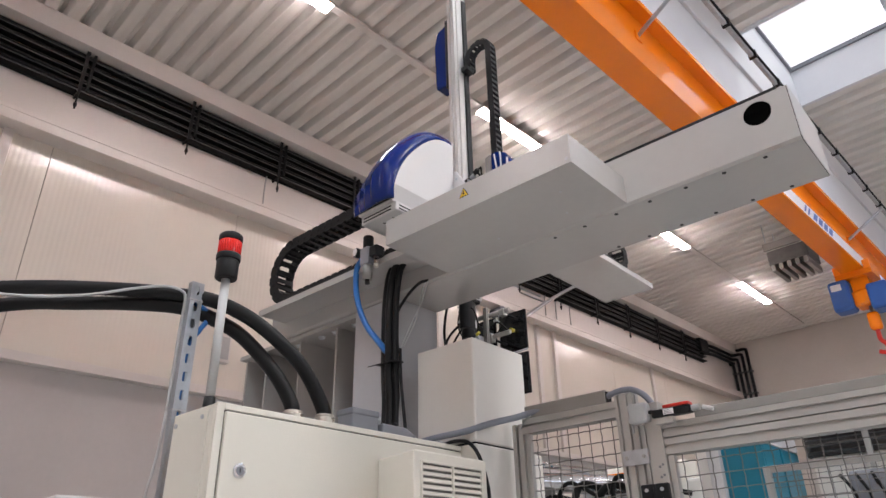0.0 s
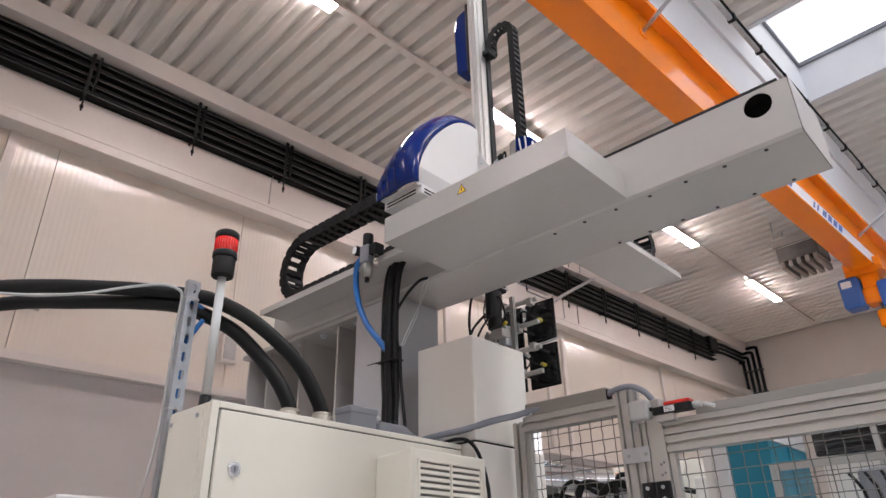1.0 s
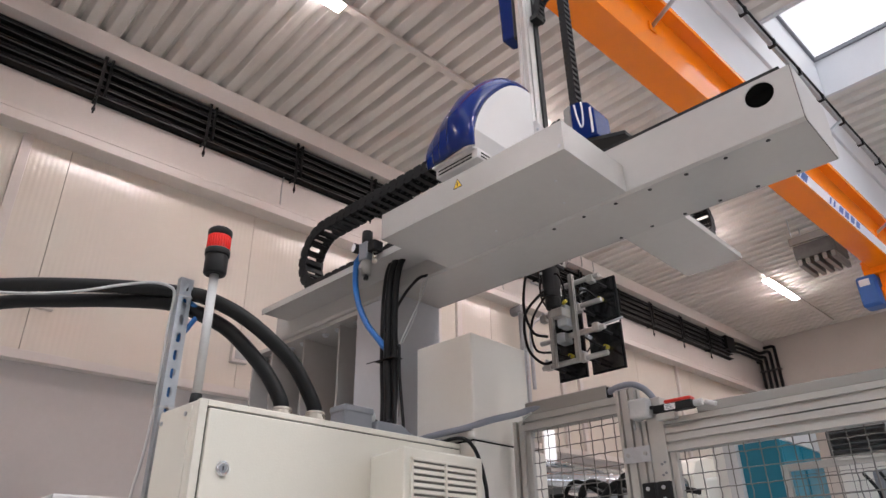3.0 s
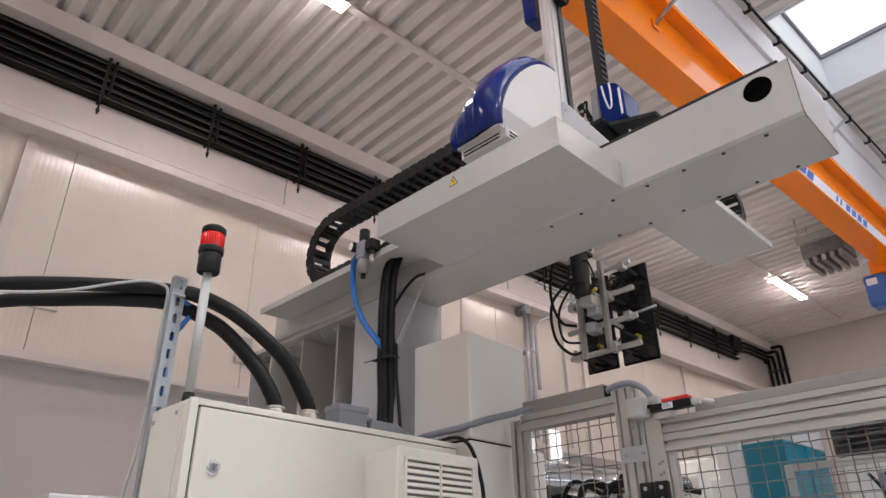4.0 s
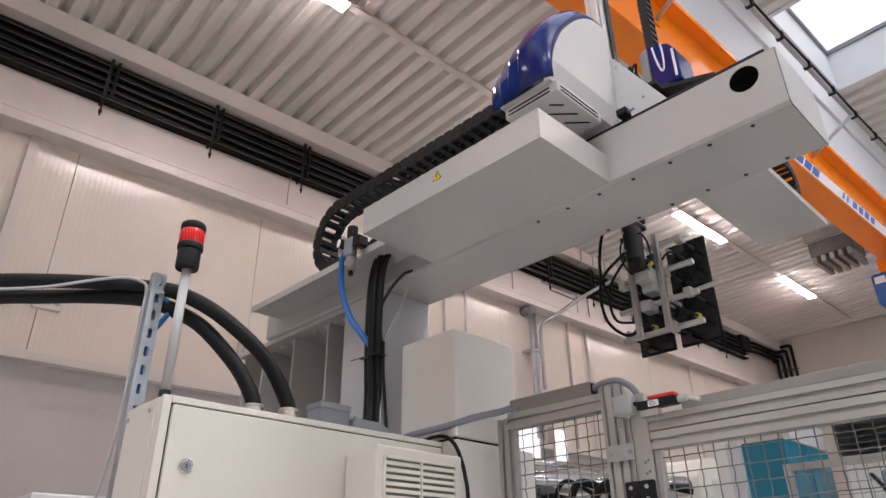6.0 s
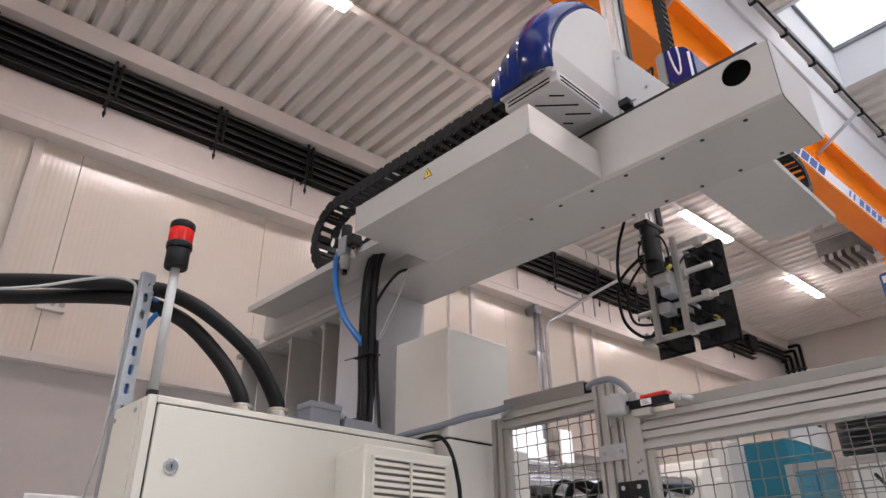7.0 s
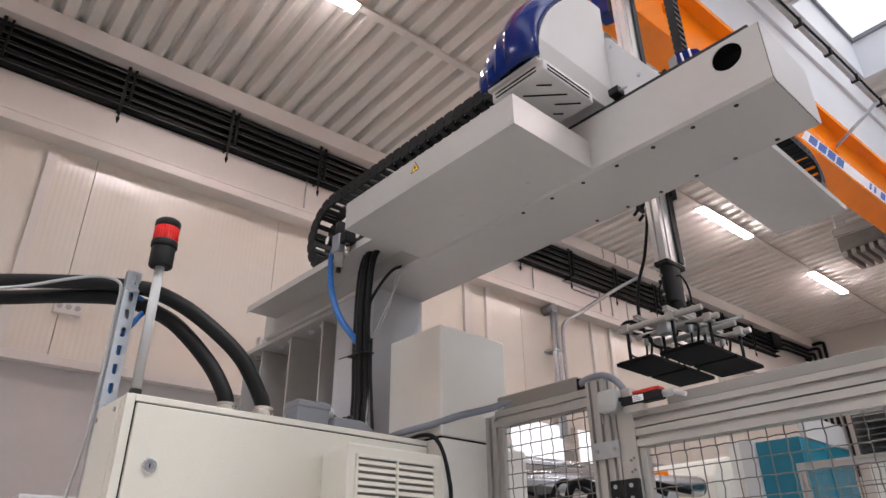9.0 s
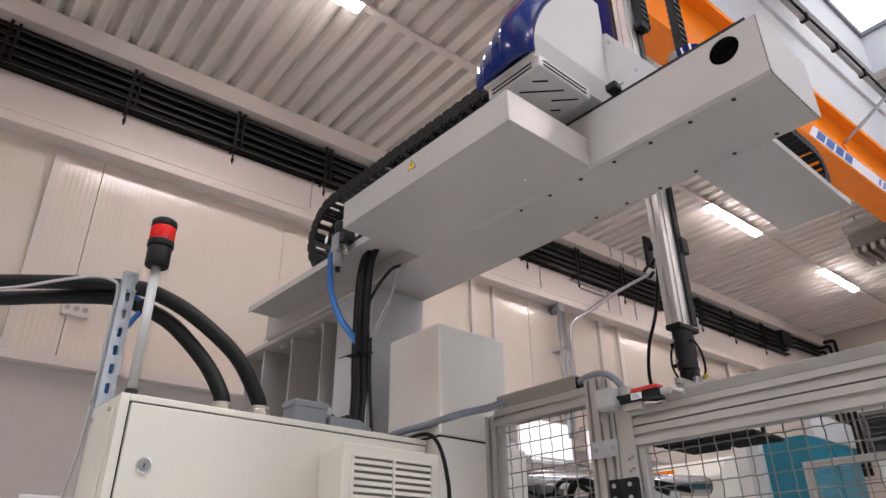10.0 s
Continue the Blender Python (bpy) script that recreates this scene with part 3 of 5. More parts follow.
# ---------------------------------------------------------------- the robot
def robot_beam():
    r = thing("robot_beam", -1.3, 0.14, 2.597, "light grey cantilever robot beam on a ribbed bracket", "robot beam", MACHINE)
    def section(v0):
        return [(v0, 2.785), (v0, 2.606), (max(v0, 0.009), 2.597), (0.274, 2.597), (0.283, 2.606), (0.283, 2.785)]
    body = prism(section(0.0), "x", -2.53, -0.17)
    prism(section(0.0), "x", -0.03, -0.004, bm=body)
    prism([(0.06, 2.785), (0.06, 2.61), (0.274, 2.61), (0.274, 2.785)], "x", -0.17, -0.03, bm=body)
    prism([(0.0, 2.61), (0.0, 2.606), (0.009, 2.597), (0.274, 2.597), (0.283, 2.606), (0.283, 2.61)], "x", -0.17, -0.03, bm=body)
    box(-0.17, -0.03, 0.0, 0.06, 2.78, 2.785, bm=body)
    holed(-0.17, -0.03, 2.61, 2.78, 0.0, 0.004, -0.097, 2.732, 0.0405, 0.0405, body)
    part("beam", body, M_ROBOT, r)
    # end cap with its sheet edge
    part("cap_gap", prism([(0.0008, 2.784), (0.0008, 2.607), (0.010, 2.5978), (0.273, 2.5978), (0.282, 2.607), (0.282, 2.784)], "x", -0.004, -0.0022), M_SLOT, r)
    part("end_cap", prism([(0.0, 2.785), (0.0, 2.607), (0.010, 2.597), (0.273, 2.597), (0.283, 2.607), (0.283, 2.785)], "x", -0.0022, 0.0), M_ROBOT_WHITE, r)
    # black sheets added inside the hole, painting its inner shade
    lining = box(-0.168, -0.032, 0.052, 0.0595, 2.612, 2.778)
    for x0, x1, z0, z1 in ((-0.168, -0.032, 2.774, 2.7785), (-0.168, -0.032, 2.6115, 2.616), (-0.169, -0.165, 2.616, 2.774), (-0.035, -0.031, 2.616, 2.774)):
        box(x0, x1, 0.0045, 0.052, z0, z1, bm=lining)
    part("hole_lining", lining, M_SLOT, r, "dark inside of the round cable hole")
    bm = bm_new()
    for i in range(7):
        rod((-0.043 - i * 0.122 - 0.07, 0.028, 2.5985), (-0.043 - i * 0.122 - 0.07, 0.028, 2.5955), 0.0065, 12, bm)
        if i < 6:
            rod((-0.109 - i * 0.1215, 0.255, 2.5985), (-0.109 - i * 0.1215, 0.255, 2.5955), 0.0065, 12, bm)
    part("screws", bm, M_BLACK, r)
    part("guide_rail", box(-2.4, -0.03, 0.004, 0.045, 2.786, 2.800, 0.002), M_BLACK, r, "black guide rail on the beam")
    part("guide_rail", box(-2.4, -0.03, 0.225, 0.26, 2.786, 2.806, 0.002), M_BLACK, r)
    # cover box over the chain, open above
    c = box(-1.331, -0.543, -0.343, -0.001, 2.6025, 2.6045)
    box(-1.331, -0.543, -0.343, -0.341, 2.6045, 2.703, bm=c)
    box(-0.545, -0.543, -0.341, -0.001, 2.6045, 2.703, bm=c)
    box(-1.331, -1.329, -0.341, -0.001, 2.6045, 2.703, bm=c)
    box(-1.329, -0.545, -0.341, -0.327, 2.7005, 2.703, bm=c)
    box(-1.329, -0.545, -0.327, -0.001, 2.672, 2.674, bm=c)
    part("cover_box", c, M_ROBOT, r, "pale grey sheet-metal cover box")
    bm = bm_new()
    for u, v in ((-0.72, -0.09), (-1.0, -0.1), (-0.66, -0.22)):
        rod((u, v, 2.6026), (u, v, 2.600), 0.005, 10, bm)
    rod((-0.556, -0.3435, 2.618), (-0.556, -0.346, 2.618), 0.006, 10, bm)
    part("screws", bm, M_ROBOT_DARK, r)
    # warning triangle
    def tri(s, z0):
        return [(-0.955 - s, z0), (-0.955 + s, z0), (-0.955, z0 + 1.74 * s)]
    part("warning_sign", prism(tri(0.0205, 2.653), "y", -0.3436, -0.3431), M_BLACK, r, "yellow warning triangle with a bolt")
    part("warning_sign", prism(tri(0.016, 2.6555), "y", -0.3441, -0.3436), M_YELLOW, r)
    part("bolt_mark", prism([(-0.956, 2.676), (-0.953, 2.676), (-0.955, 2.667), (-0.951, 2.667), (-0.956, 2.657), (-0.955, 2.664), (-0.959, 2.664)], "y", -0.3446, -0.3441), M_BLACK, r)
    # long shelf under the chain
    s = box(-2.42, -1.333, -0.153, -0.001, 2.676, 2.679)
    box(-2.42, -1.333, -0.156, -0.153, 2.668, 2.698, bm=s)
    part("chain_shelf", s, M_ROBOT, r, "folded sheet-metal shelf")
    # bracket: back plate, ribs, head plate and column
    part("head_plate", box(-2.83, -1.901, 0.02, 0.30, 2.575, 2.596, 0.002), M_ROBOT, r)
    part("back_plate", box(-2.83, -1.90, 0.262, 0.29, 1.3, 2.574, 0.002), M_ROBOT_DARK, r)
    for u in (-2.80, -2.62, -2.344, -2.068):
        part("rib", box(u - 0.006, u + 0.006, 0.045, 0.261, 1.3, 2.574, 0.002), M_ROBOT, r)
    part("column", box(-1.90, -1.645, 0.012, 0.272, 1.3, 2.5965, 0.004), M_ROBOT_DARK, r)
    bm = bm_new()
    for u in (-2.73, -2.66, -2.50, -2.40, -2.22, -2.12, -1.98):
        hexbolt((u, 0.08, 2.5755), (0, 0, -1), 0.013, 0.012, bm)
        rod((u, 0.08, 2.5757), (u, 0.08, 2.572), 0.018, 14, bm)
    part("screws", bm, M_GALV, r)
    part("flange", box(-2.95, -1.6, -0.05, 0.33, 1.27, 1.2995, 0.003), M_ROBOT_DARK, r)
    return r


def machine_body():
    """The moulding machine under and behind the robot."""
    m = thing("moulding_machine", -1.8, 0.5, 0, "beige moulding machine bed below the robot bracket", "machine", MACHINE)
    part("bed", box(-3.4, -1.60, -0.10, 1.0, 0.0, 1.265, 0.01), M_CUBE, m)
    part("side_panel", box(-1.52, -1.225, 0.0, 0.40, 0.0, 1.93, 0.008), M_CUBE, m)
    e = thing("enclosure", -1.36, 0.16, 1.935, "plain beige sheet-steel enclosure on the machine", "enclosure", MACHINE)
    part("housing", box(-1.505, -1.225, 0.0, 0.315, 1.935, 2.313, 0.006), M_CUBE, e)
    part("seam", box(-1.5, -1.23, 0.002, 0.31, 1.931, 1.935), M_SLOT, e)


def arch_line():
    """The hood's side outline from its front foot up and over to the back, with outward normals."""
    line = spline([(-0.262, 2.866, 0), (-0.262, 2.915, 0), (-0.241, 2.99, 0), (-0.186, 3.092, 0), (-0.098, 3.196, 0), (-0.022, 3.258, 0), (0.045, 3.283, 0), (0.098, 3.286, 0)], 4)
    out = []
    for i, p in enumerate(line):
        d = (line[min(i + 1, len(line) - 1)] - line[max(i - 1, 0)]).normalized()
        out.append((p.x, p.y, -d.y, d.x))
    return out


def hood(c):
    """Curved drive hood: glossy blue shell on a white body, with a vented base."""
    line = arch_line()
    side = [(v, z) for v, z, nv, nz in line]
    # white body: the flat side above, turned in below
    bm = bmesh.new()
    rings = []
    for u, foot, z0 in ((-0.500, 0.0, 2.925), (-0.516, 0.012, 2.860)):
        rings.append([bm.verts.new((u, v, z)) for v, z in [(-0.262 + foot, z0), (0.098, z0)]])
    flat = [(v, z) for v, z in side if z > 2.926]
    face = [bm.verts.new((-0.500, v, z)) for v, z in flat]
    bm.faces.new([rings[0][0]] + face + [rings[0][1]])
    bm.faces.new((rings[0][0], rings[0][1], rings[1][1], rings[1][0]))
    bmesh.ops.recalc_face_normals(bm, faces=bm.faces[:])
    bmesh.ops.solidify(bm, geom=bm.faces[:], thickness=0.004)
    part("hood_body", bm, M_ROBOT_WHITE, c, "white hood body")
    part("hood_back", box(-0.735, -0.506, 0.084, 0.098, 2.861, 3.27, 0.004), M_ROBOT_WHITE, c)
    part("hood_floor", box(-0.708, -0.510, -0.264, 0.098, 2.8525, 2.862, 0.003), M_ROBOT_WHITE, c)
    part("latch_slot", box(-0.5005, -0.4985, 0.084, 0.096, 2.985, 3.03), M_SLOT, c)
    # blue shell: rolled over the white edge, falling towards its far end in three steps
    bm = bmesh.new()
    prof = []
    for u, off, cut in ((-0.4985, 0.000, 0.0), (-0.502, 0.016, 0.0), (-0.511, 0.034, 0.0), (-0.527, 0.050, 0.0), (-0.548, 0.059, 0.0), (-0.590, 0.061, 0.0), (-0.600, 0.058, 0.0), (-0.608, 0.046, 0.0), (-0.613, 0.044, 0.0),
                        (-0.645, 0.042, 0.002), (-0.656, 0.038, 0.004), (-0.664, 0.025, 0.006), (-0.669, 0.023, 0.008), (-0.700, 0.020, 0.012), (-0.710, 0.015, 0.016), (-0.718, 0.001, 0.020), (-0.723, 0.000, 0.018), (-0.750, -0.004, 0.02),
                        (-0.768, -0.014, 0.03), (-0.780, -0.034, 0.045), (-0.785, -0.065, 0.06)):
        ring = []
        for i, (v, z, nv, nz) in enumerate(line):
            low = min(1.0, max(0.0, (z - 2.866) / 0.13))
            o = off * (0.35 + 0.65 * low)
            ring.append(bm.verts.new((u + cut * 0.9 * (1 - low), v + nv * o, z + nz * o - (0.007 - cut * 0.3 if i == 0 else 0))))
        prof.append(ring)
    for a, b in zip(prof, prof[1:]):
        for i in range(len(line) - 1):
            f = bm.faces.new((a[i], a[i + 1], b[i + 1], b[i]))
            f.smooth = True
    bm.faces.new(prof[-1])
    bmesh.ops.recalc_face_normals(bm, faces=bm.faces[:])
    bmesh.ops.solidify(bm, geom=bm.faces[:], thickness=0.003)
    part("hood_shell", bm, M_BLUE, c, "glossy dark blue curved shell")
    for u, v, z in ((-0.69, -0.272, 2.895),):
        part("shell_screw", rod((u, v + 0.012, z), (u, v - 0.003, z), 0.005, 10), M_BLUE, c)
    # vented base
    part("vent_base", box(-0.700, -0.497, -0.252, -0.02, 2.812, 2.852, 0.004), M_ROBOT_WHITE, c)
    for z in (2.820, 2.834):
        part("vent_slot", box(-0.685, -0.525, -0.2535, -0.251, z, z + 0.005), M_SLOT, c)
        part("vent_slot", box(-0.4985, -0.4955, -0.235, -0.04, z, z + 0.005), M_SLOT, c)
    for u0, v0, u1, v1 in ((-0.558, -0.214, -0.527, -0.181), (-0.617, -0.207, -0.523, -0.114), (-0.579, -0.106, -0.522, -0.05), (-0.612, -0.073, -0.590, -0.05)):
        e = 0.0022
        part("vent_slot", prism([(u0 + e, v0 - e), (u1 + e, v1 - e), (u1 - e, v1 + e), (u0 - e, v0 + e)], "z", 2.8105, 2.813), M_SLOT, c)


def carriage():
    c = thing("robot_carriage", 0, 0, 2.8, "robot carriage with a blue and white hood riding on the beam", "robot carriage", MACHINE)
    ORIGIN[c] = Vector((0, 0, 0))
    c.matrix_world = MACHINE
    hood(c)
    part("base_plate", box(-0.78, -0.34, 0.07, 0.275, 2.808, 2.835, 0.003), M_ROBOT_WHITE, c)
    part("side_plate", prism([(-0.498, 2.836), (-0.498, 3.150), (-0.484, 3.146), (-0.300, 2.836)], "y", 0.100, 0.115, 0.002), M_ROBOT_WHITE, c, "white side plate")
    part("stop_block", box(-0.445, -0.41, -0.018, 0.018, 2.807, 2.832, 0.003), M_BLACK, c)
    for u, z in ((-0.478, 3.10), (-0.40, 2.93)):
        part("screw", rod((u, 0.1005, z), (u, 0.096, z), 0.006, 10), M_GALV, c)
    part("stop_screw", rod((-0.41, 0.0, 2.82), (-0.39, 0.0, 2.82), 0.004, 8), M_GALV, c)
    # cross arm with the tray that carries the second chain
    part("cross_arm", box(-0.62, -0.52, 0.30, 1.60, 3.03, 3.13, 0.006), M_ROBOT, c)
    fold = [(-0.64, 3.03), (-0.64, 3.0), (-0.33, 3.0), (-0.33, 3.03), (-0.334, 3.03), (-0.334, 3.004), (-0.636, 3.004), (-0.636, 3.03)]
    part("tray", prism(fold, "y", 0.29, 1.655), M_ROBOT, c, "long white sheet-metal tray")
    return c


def slide():
    s = thing("cross_slide", 0, 0, 3.0, "black slide with a small blue motor pod behind the beam", "robot slide", MACHINE)
    ORIGIN[s] = Vector((0, 0, 0))
    s.matrix_world = MACHINE
    part("slide_plate", box(-0.72, -0.44, 0.30, 0.55, 3.135, 3.155, 0.003), M_BLACK, s)
    pod = prism([(-0.478, 3.155), (-0.366, 3.155), (-0.369, 3.295), (-0.392, 3.335), (-0.44, 3.362), (-0.478, 3.365)], "y", 0.36, 0.49, 0.006)
    part("motor_pod", pod, M_BLUE, s, "small glossy blue motor pod")
    part("pod_back", prism([(-0.516, 3.17), (-0.4785, 3.155), (-0.4785, 3.362), (-0.510, 3.35)], "y", 0.355, 0.485, 0.004), M_DUCT, s, "dark grey motor back")
    loop = [(-0.455, 0.3585, 3.350), (-0.448, 0.3585, 3.29), (-0.437, 0.3585, 3.235), (-0.428, 0.3585, 3.222), (-0.421, 0.3585, 3.24), (-0.418, 0.3585, 3.30), (-0.421, 0.3585, 3.348)]
    part("pod_stripe", tube(loop, 0.004, 6), M_LABEL_WHITE, s, "white looped stripe")
    part("pod_stripe", box(-0.386, -0.376, 0.357, 0.3605, 3.17, 3.30, 0.001), M_LABEL_WHITE, s)
    part("pod_shelf", prism([(-0.46, 0.34), (-0.27, 0.42), (-0.27, 0.52), (-0.46, 0.52)], "z", 3.135, 3.155, 0.003), M_BLACK, s)
    part("valve_block", box(-0.615, -0.575, 0.31, 0.37, 3.16, 3.25, 0.006), M_BLACK, s)
    for k, (du, dz) in enumerate(((0.0, 0.0), (0.022, 0.03), (0.005, 0.055), (0.028, 0.075))):
        part("connector", rod((-0.585 + du, 0.33, 3.20 + dz), (-0.560 + du, 0.325, 3.205 + dz), 0.012, 10, bevel=0.003), M_BLACK if k % 2 else M_GALV, s)
        part("lead", tube([(-0.56 + du, 0.326, 3.205 + dz), (-0.545 + du, 0.33, 3.215 + dz), (-0.53, 0.35, 3.19 + dz), (-0.515, 0.36, 3.18 + dz * 0.5)], 0.005, 6), M_CABLE, s)
    for k in range(4):
        part("fitting", rod((-0.60 + 0.008 * k, 0.30, 3.17 + 0.02 * k), (-0.60 + 0.008 * k, 0.312, 3.17 + 0.02 * k), 0.006, 8), M_GALV, s)
    return s


def vertical_arm():
    a = thing("vertical_arm", 0, 0, 2.64, "bright aluminium vertical robot arm with a black wrist", "robot arm", MACHINE)
    ORIGIN[a] = Vector((0, 0, 0))
    a.matrix_world = MACHINE
    part("profile", profile_bar(2.655, 4.55, "z", -0.655, 0.352, 0.046, 0.105, (1, 2), 0.012, 0.011), M_ALU_BRIGHT, a, "slotted aluminium profile")
    part("belt", box(-0.6315, -0.623, 0.374, 0.4045, 2.66, 4.5), M_BLACK, a, "black toothed belt")
    part("belt_clamp", box(-0.655, -0.630, 0.405, 0.432, 2.655, 2.70, 0.003), M_ALU, a)
    part("mount_plate", box(-0.682, -0.627, 0.297, 0.416, 2.637, 2.655, 0.004), M_BLACK, a)
    part("wrist", prism([(-0.656 + 0.028 * math.cos(k * math.pi / 12) * (1.0 if abs(math.cos(k * math.pi / 12)) < 0.9 else 0.96), 0.356 + 0.05 * math.sin(k * math.pi / 12)) for k in range(24)], "z", 2.505, 2.637, 0.003), M_BLACK, a, "black pneumatic wrist")
    part("wrist_flange", rod((-0.656, 0.356, 2.462), (-0.656, 0.356, 2.505), 0.031, 20, bevel=0.003), M_BLACK, a, "black wrist flange")
    part("wrist_clamp", box(-0.672, -0.618, 0.352, 0.41, 2.425, 2.4615, 0.004), M_ALU, a)
    part("wrist_label", box(-0.6318, -0.6312, 0.34, 0.385, 2.515, 2.55), M_LABEL_WHITE, a)
    for z in (2.53, 2.60):
        part("screw", rod((-0.665, 0.304, z), (-0.665, 0.300, z), 0.005, 8), M_GALV, a)
        part("port", rod((-0.684, 0.35, z), (-0.700, 0.35, z), 0.008, 8), M_BLACK, a)
    p = prism([(-0.78, 3.90), (-0.70, 3.88), (-0.68, 3.88), (-0.68, 4.30), (-0.70, 4.32), (-0.77, 4.30), (-0.79, 4.2)], "y", 0.31, 0.40, 0.01)
    part("drive_pod", p, M_BLUE, a, "glossy blue drive cover")
    part("drive_pod_base", box(-0.70, -0.679, 0.30, 0.41, 3.86, 4.34, 0.006), M_BLACK, a)
    part("chain_bracket", box(-0.632, -0.59, 0.35, 0.41, 3.96, 3.99, 0.003), M_BLACK, a)
    part("air_hose", tube([(-0.683, 0.34, 3.3), (-0.69, 0.34, 2.95), (-0.735, 0.35, 2.74), (-0.79, 0.36, 2.62), (-0.81, 0.37, 2.50), (-0.78, 0.38, 2.40), (-0.72, 0.39, 2.37)], 0.006, 8), M_CABLE, a)
    part("cable_bracket", box(-0.735, -0.680, 0.335, 0.365, 2.965, 2.985, 0.003), M_BLACK, a)
    part("cable_bracket", box(-0.735, -0.722, 0.330, 0.372, 2.90, 3.02, 0.003), M_BLACK, a)
    for k, (du, dz) in enumerate(((0.0, 0.0), (0.018, -0.03), (0.032, 0.015))):
        part("cable_tie", rod((-0.745 + du, 0.326, 2.88 + dz), (-0.725 + du, 0.330, 2.90 + dz), 0.006, 8), M_BLACK, a)
    part("clamp_block", box(-0.632, -0.612, 0.385, 0.425, 2.93, 2.99, 0.003), M_BLACK, a)
    part("air_hose", tube([(-0.632, 0.345, 2.60), (-0.612, 0.34, 2.59), (-0.598, 0.345, 2.55), (-0.602, 0.36, 2.50), (-0.62, 0.37, 2.475)], 0.0035, 8), M_CABLE, a)
    part("air_hose", tube([(-0.682, 0.35, 2.60), (-0.70, 0.345, 2.58), (-0.708, 0.35, 2.53), (-0.695, 0.36, 2.485), (-0.675, 0.37, 2.465)], 0.0035, 8), M_CABLE, a)
    part("fitting", rod((-0.618, 0.366, 2.475), (-0.600, 0.362, 2.482), 0.007, 8), M_FITTING, a, "yellow air fitting")
    return a


def gripper():
    g = thing("gripper", 0, 0, 2.4475, "aluminium gripper frame with four black suction pads", "gripper", MACHINE)
    AX = Vector((-0.645, 0.4025, 2.4625))
    ORIGIN[g] = AX + Vector((0, -0.035, 0.017))
    g.matrix_world = MACHINE @ Matrix.Translation(AX)
    part("hub", box(-0.668, -0.622, 0.35, 0.415, 2.41, 2.50, 0.006), M_GALV, g)
    for z in (2.286, 2.39, 2.50, 2.605):
        bar = part("cross_bar", rod((-0.80 if z < 2.45 else -0.77, 0.42, z), (-0.498, 0.42, z), 0.0105, 12, bevel=0.002), M_ALU, g)
    for u in (-0.722, -0.612):
        part("upright", profile_bar(2.27, 2.635, "z", u, 0.395, 0.018, 0.018, 1, 0.003, 0.005), M_ALU, g)
    part("sensor_rod", rod((-0.62, 0.44, 2.40), (-0.43, 0.44, 2.412), 0.005, 8), M_GALV, g)
    part("valve", box(-0.70, -0.66, 0.385, 0.44, 2.36, 2.40, 0.004), M_GALV, g)
    for u0, u1 in ((-0.805, -0.668), (-0.645, -0.495)):
        for z0, z1 in ((2.252, 2.438), (2.454, 2.64)):
            pad = part("pad", box(u0, u1, 0.536, 0.547, z0, z1, 0.002), M_FOAM, g, "thin black foam-faced suction pad")
            part("pad_back", box(u0 + 0.006, u1 - 0.006, 0.532, 0.5358, z0 + 0.006, z1 - 0.006, 0.001), M_PADBACK, g, "glossy black backing plate")
            uc, zc = (u0 + u1) / 2, (z0 + z1) / 2
            for du, dz in ((-0.035, -0.055), (0.035, 0.05)):
                part("pad_stem", rod((uc + du, 0.425, zc + dz), (uc + du, 0.534, zc + dz), 0.0055, 8), M_BLACK, g)
            part("fitting", rod((uc + 0.01, 0.507, zc), (uc + 0.01, 0.533, zc), 0.009, 8), M_FITTING, g, "yellow air fitting")
            part("fitting", rod((uc - 0.02, 0.43, zc + 0.03), (uc - 0.02, 0.46, zc + 0.03), 0.008, 8), M_GALV, g)
            part("fitting", rod((uc - 0.045, 0.42, zc - 0.03), (uc - 0.045, 0.455, zc - 0.03), 0.007, 8), M_GALV, g)
            part("clamp", box(uc + 0.022, uc + 0.05, 0.405, 0.435, zc + 0.034, zc + 0.066, 0.003), M_ALU, g)
            part("clamp", box(uc - 0.05, uc - 0.022, 0.405, 0.435, zc - 0.072, zc - 0.04, 0.003), M_ALU, g)
            part("hose", tube([(uc - 0.045, 0.45, zc - 0.03), (uc - 0.06, 0.49, zc - 0.01), (uc - 0.03, 0.50, zc + 0.03), (uc - 0.02, 0.455, zc + 0.03)], 0.0035, 6), M_CABLE, g)
            part("hose", tube([(uc + 0.01, 0.51, zc), (uc + 0.03, 0.46, zc - 0.02), (uc - 0.02, 0.43, zc + 0.02), (-0.665, 0.40, 2.44)], 0.004, 6), M_CABLE, g)
    part("hose", tube([(-0.70, 0.36, 2.60), (-0.83, 0.37, 2.52), (-0.84, 0.38, 2.38), (-0.78, 0.39, 2.30), (-0.72, 0.40, 2.30)], 0.006, 8), M_CABLE, g)
    part("hose", tube([(-0.70, 0.36, 2.58), (-0.80, 0.37, 2.48), (-0.80, 0.38, 2.36), (-0.72, 0.395, 2.33)], 0.005, 8), M_CABLE, g)
    return g


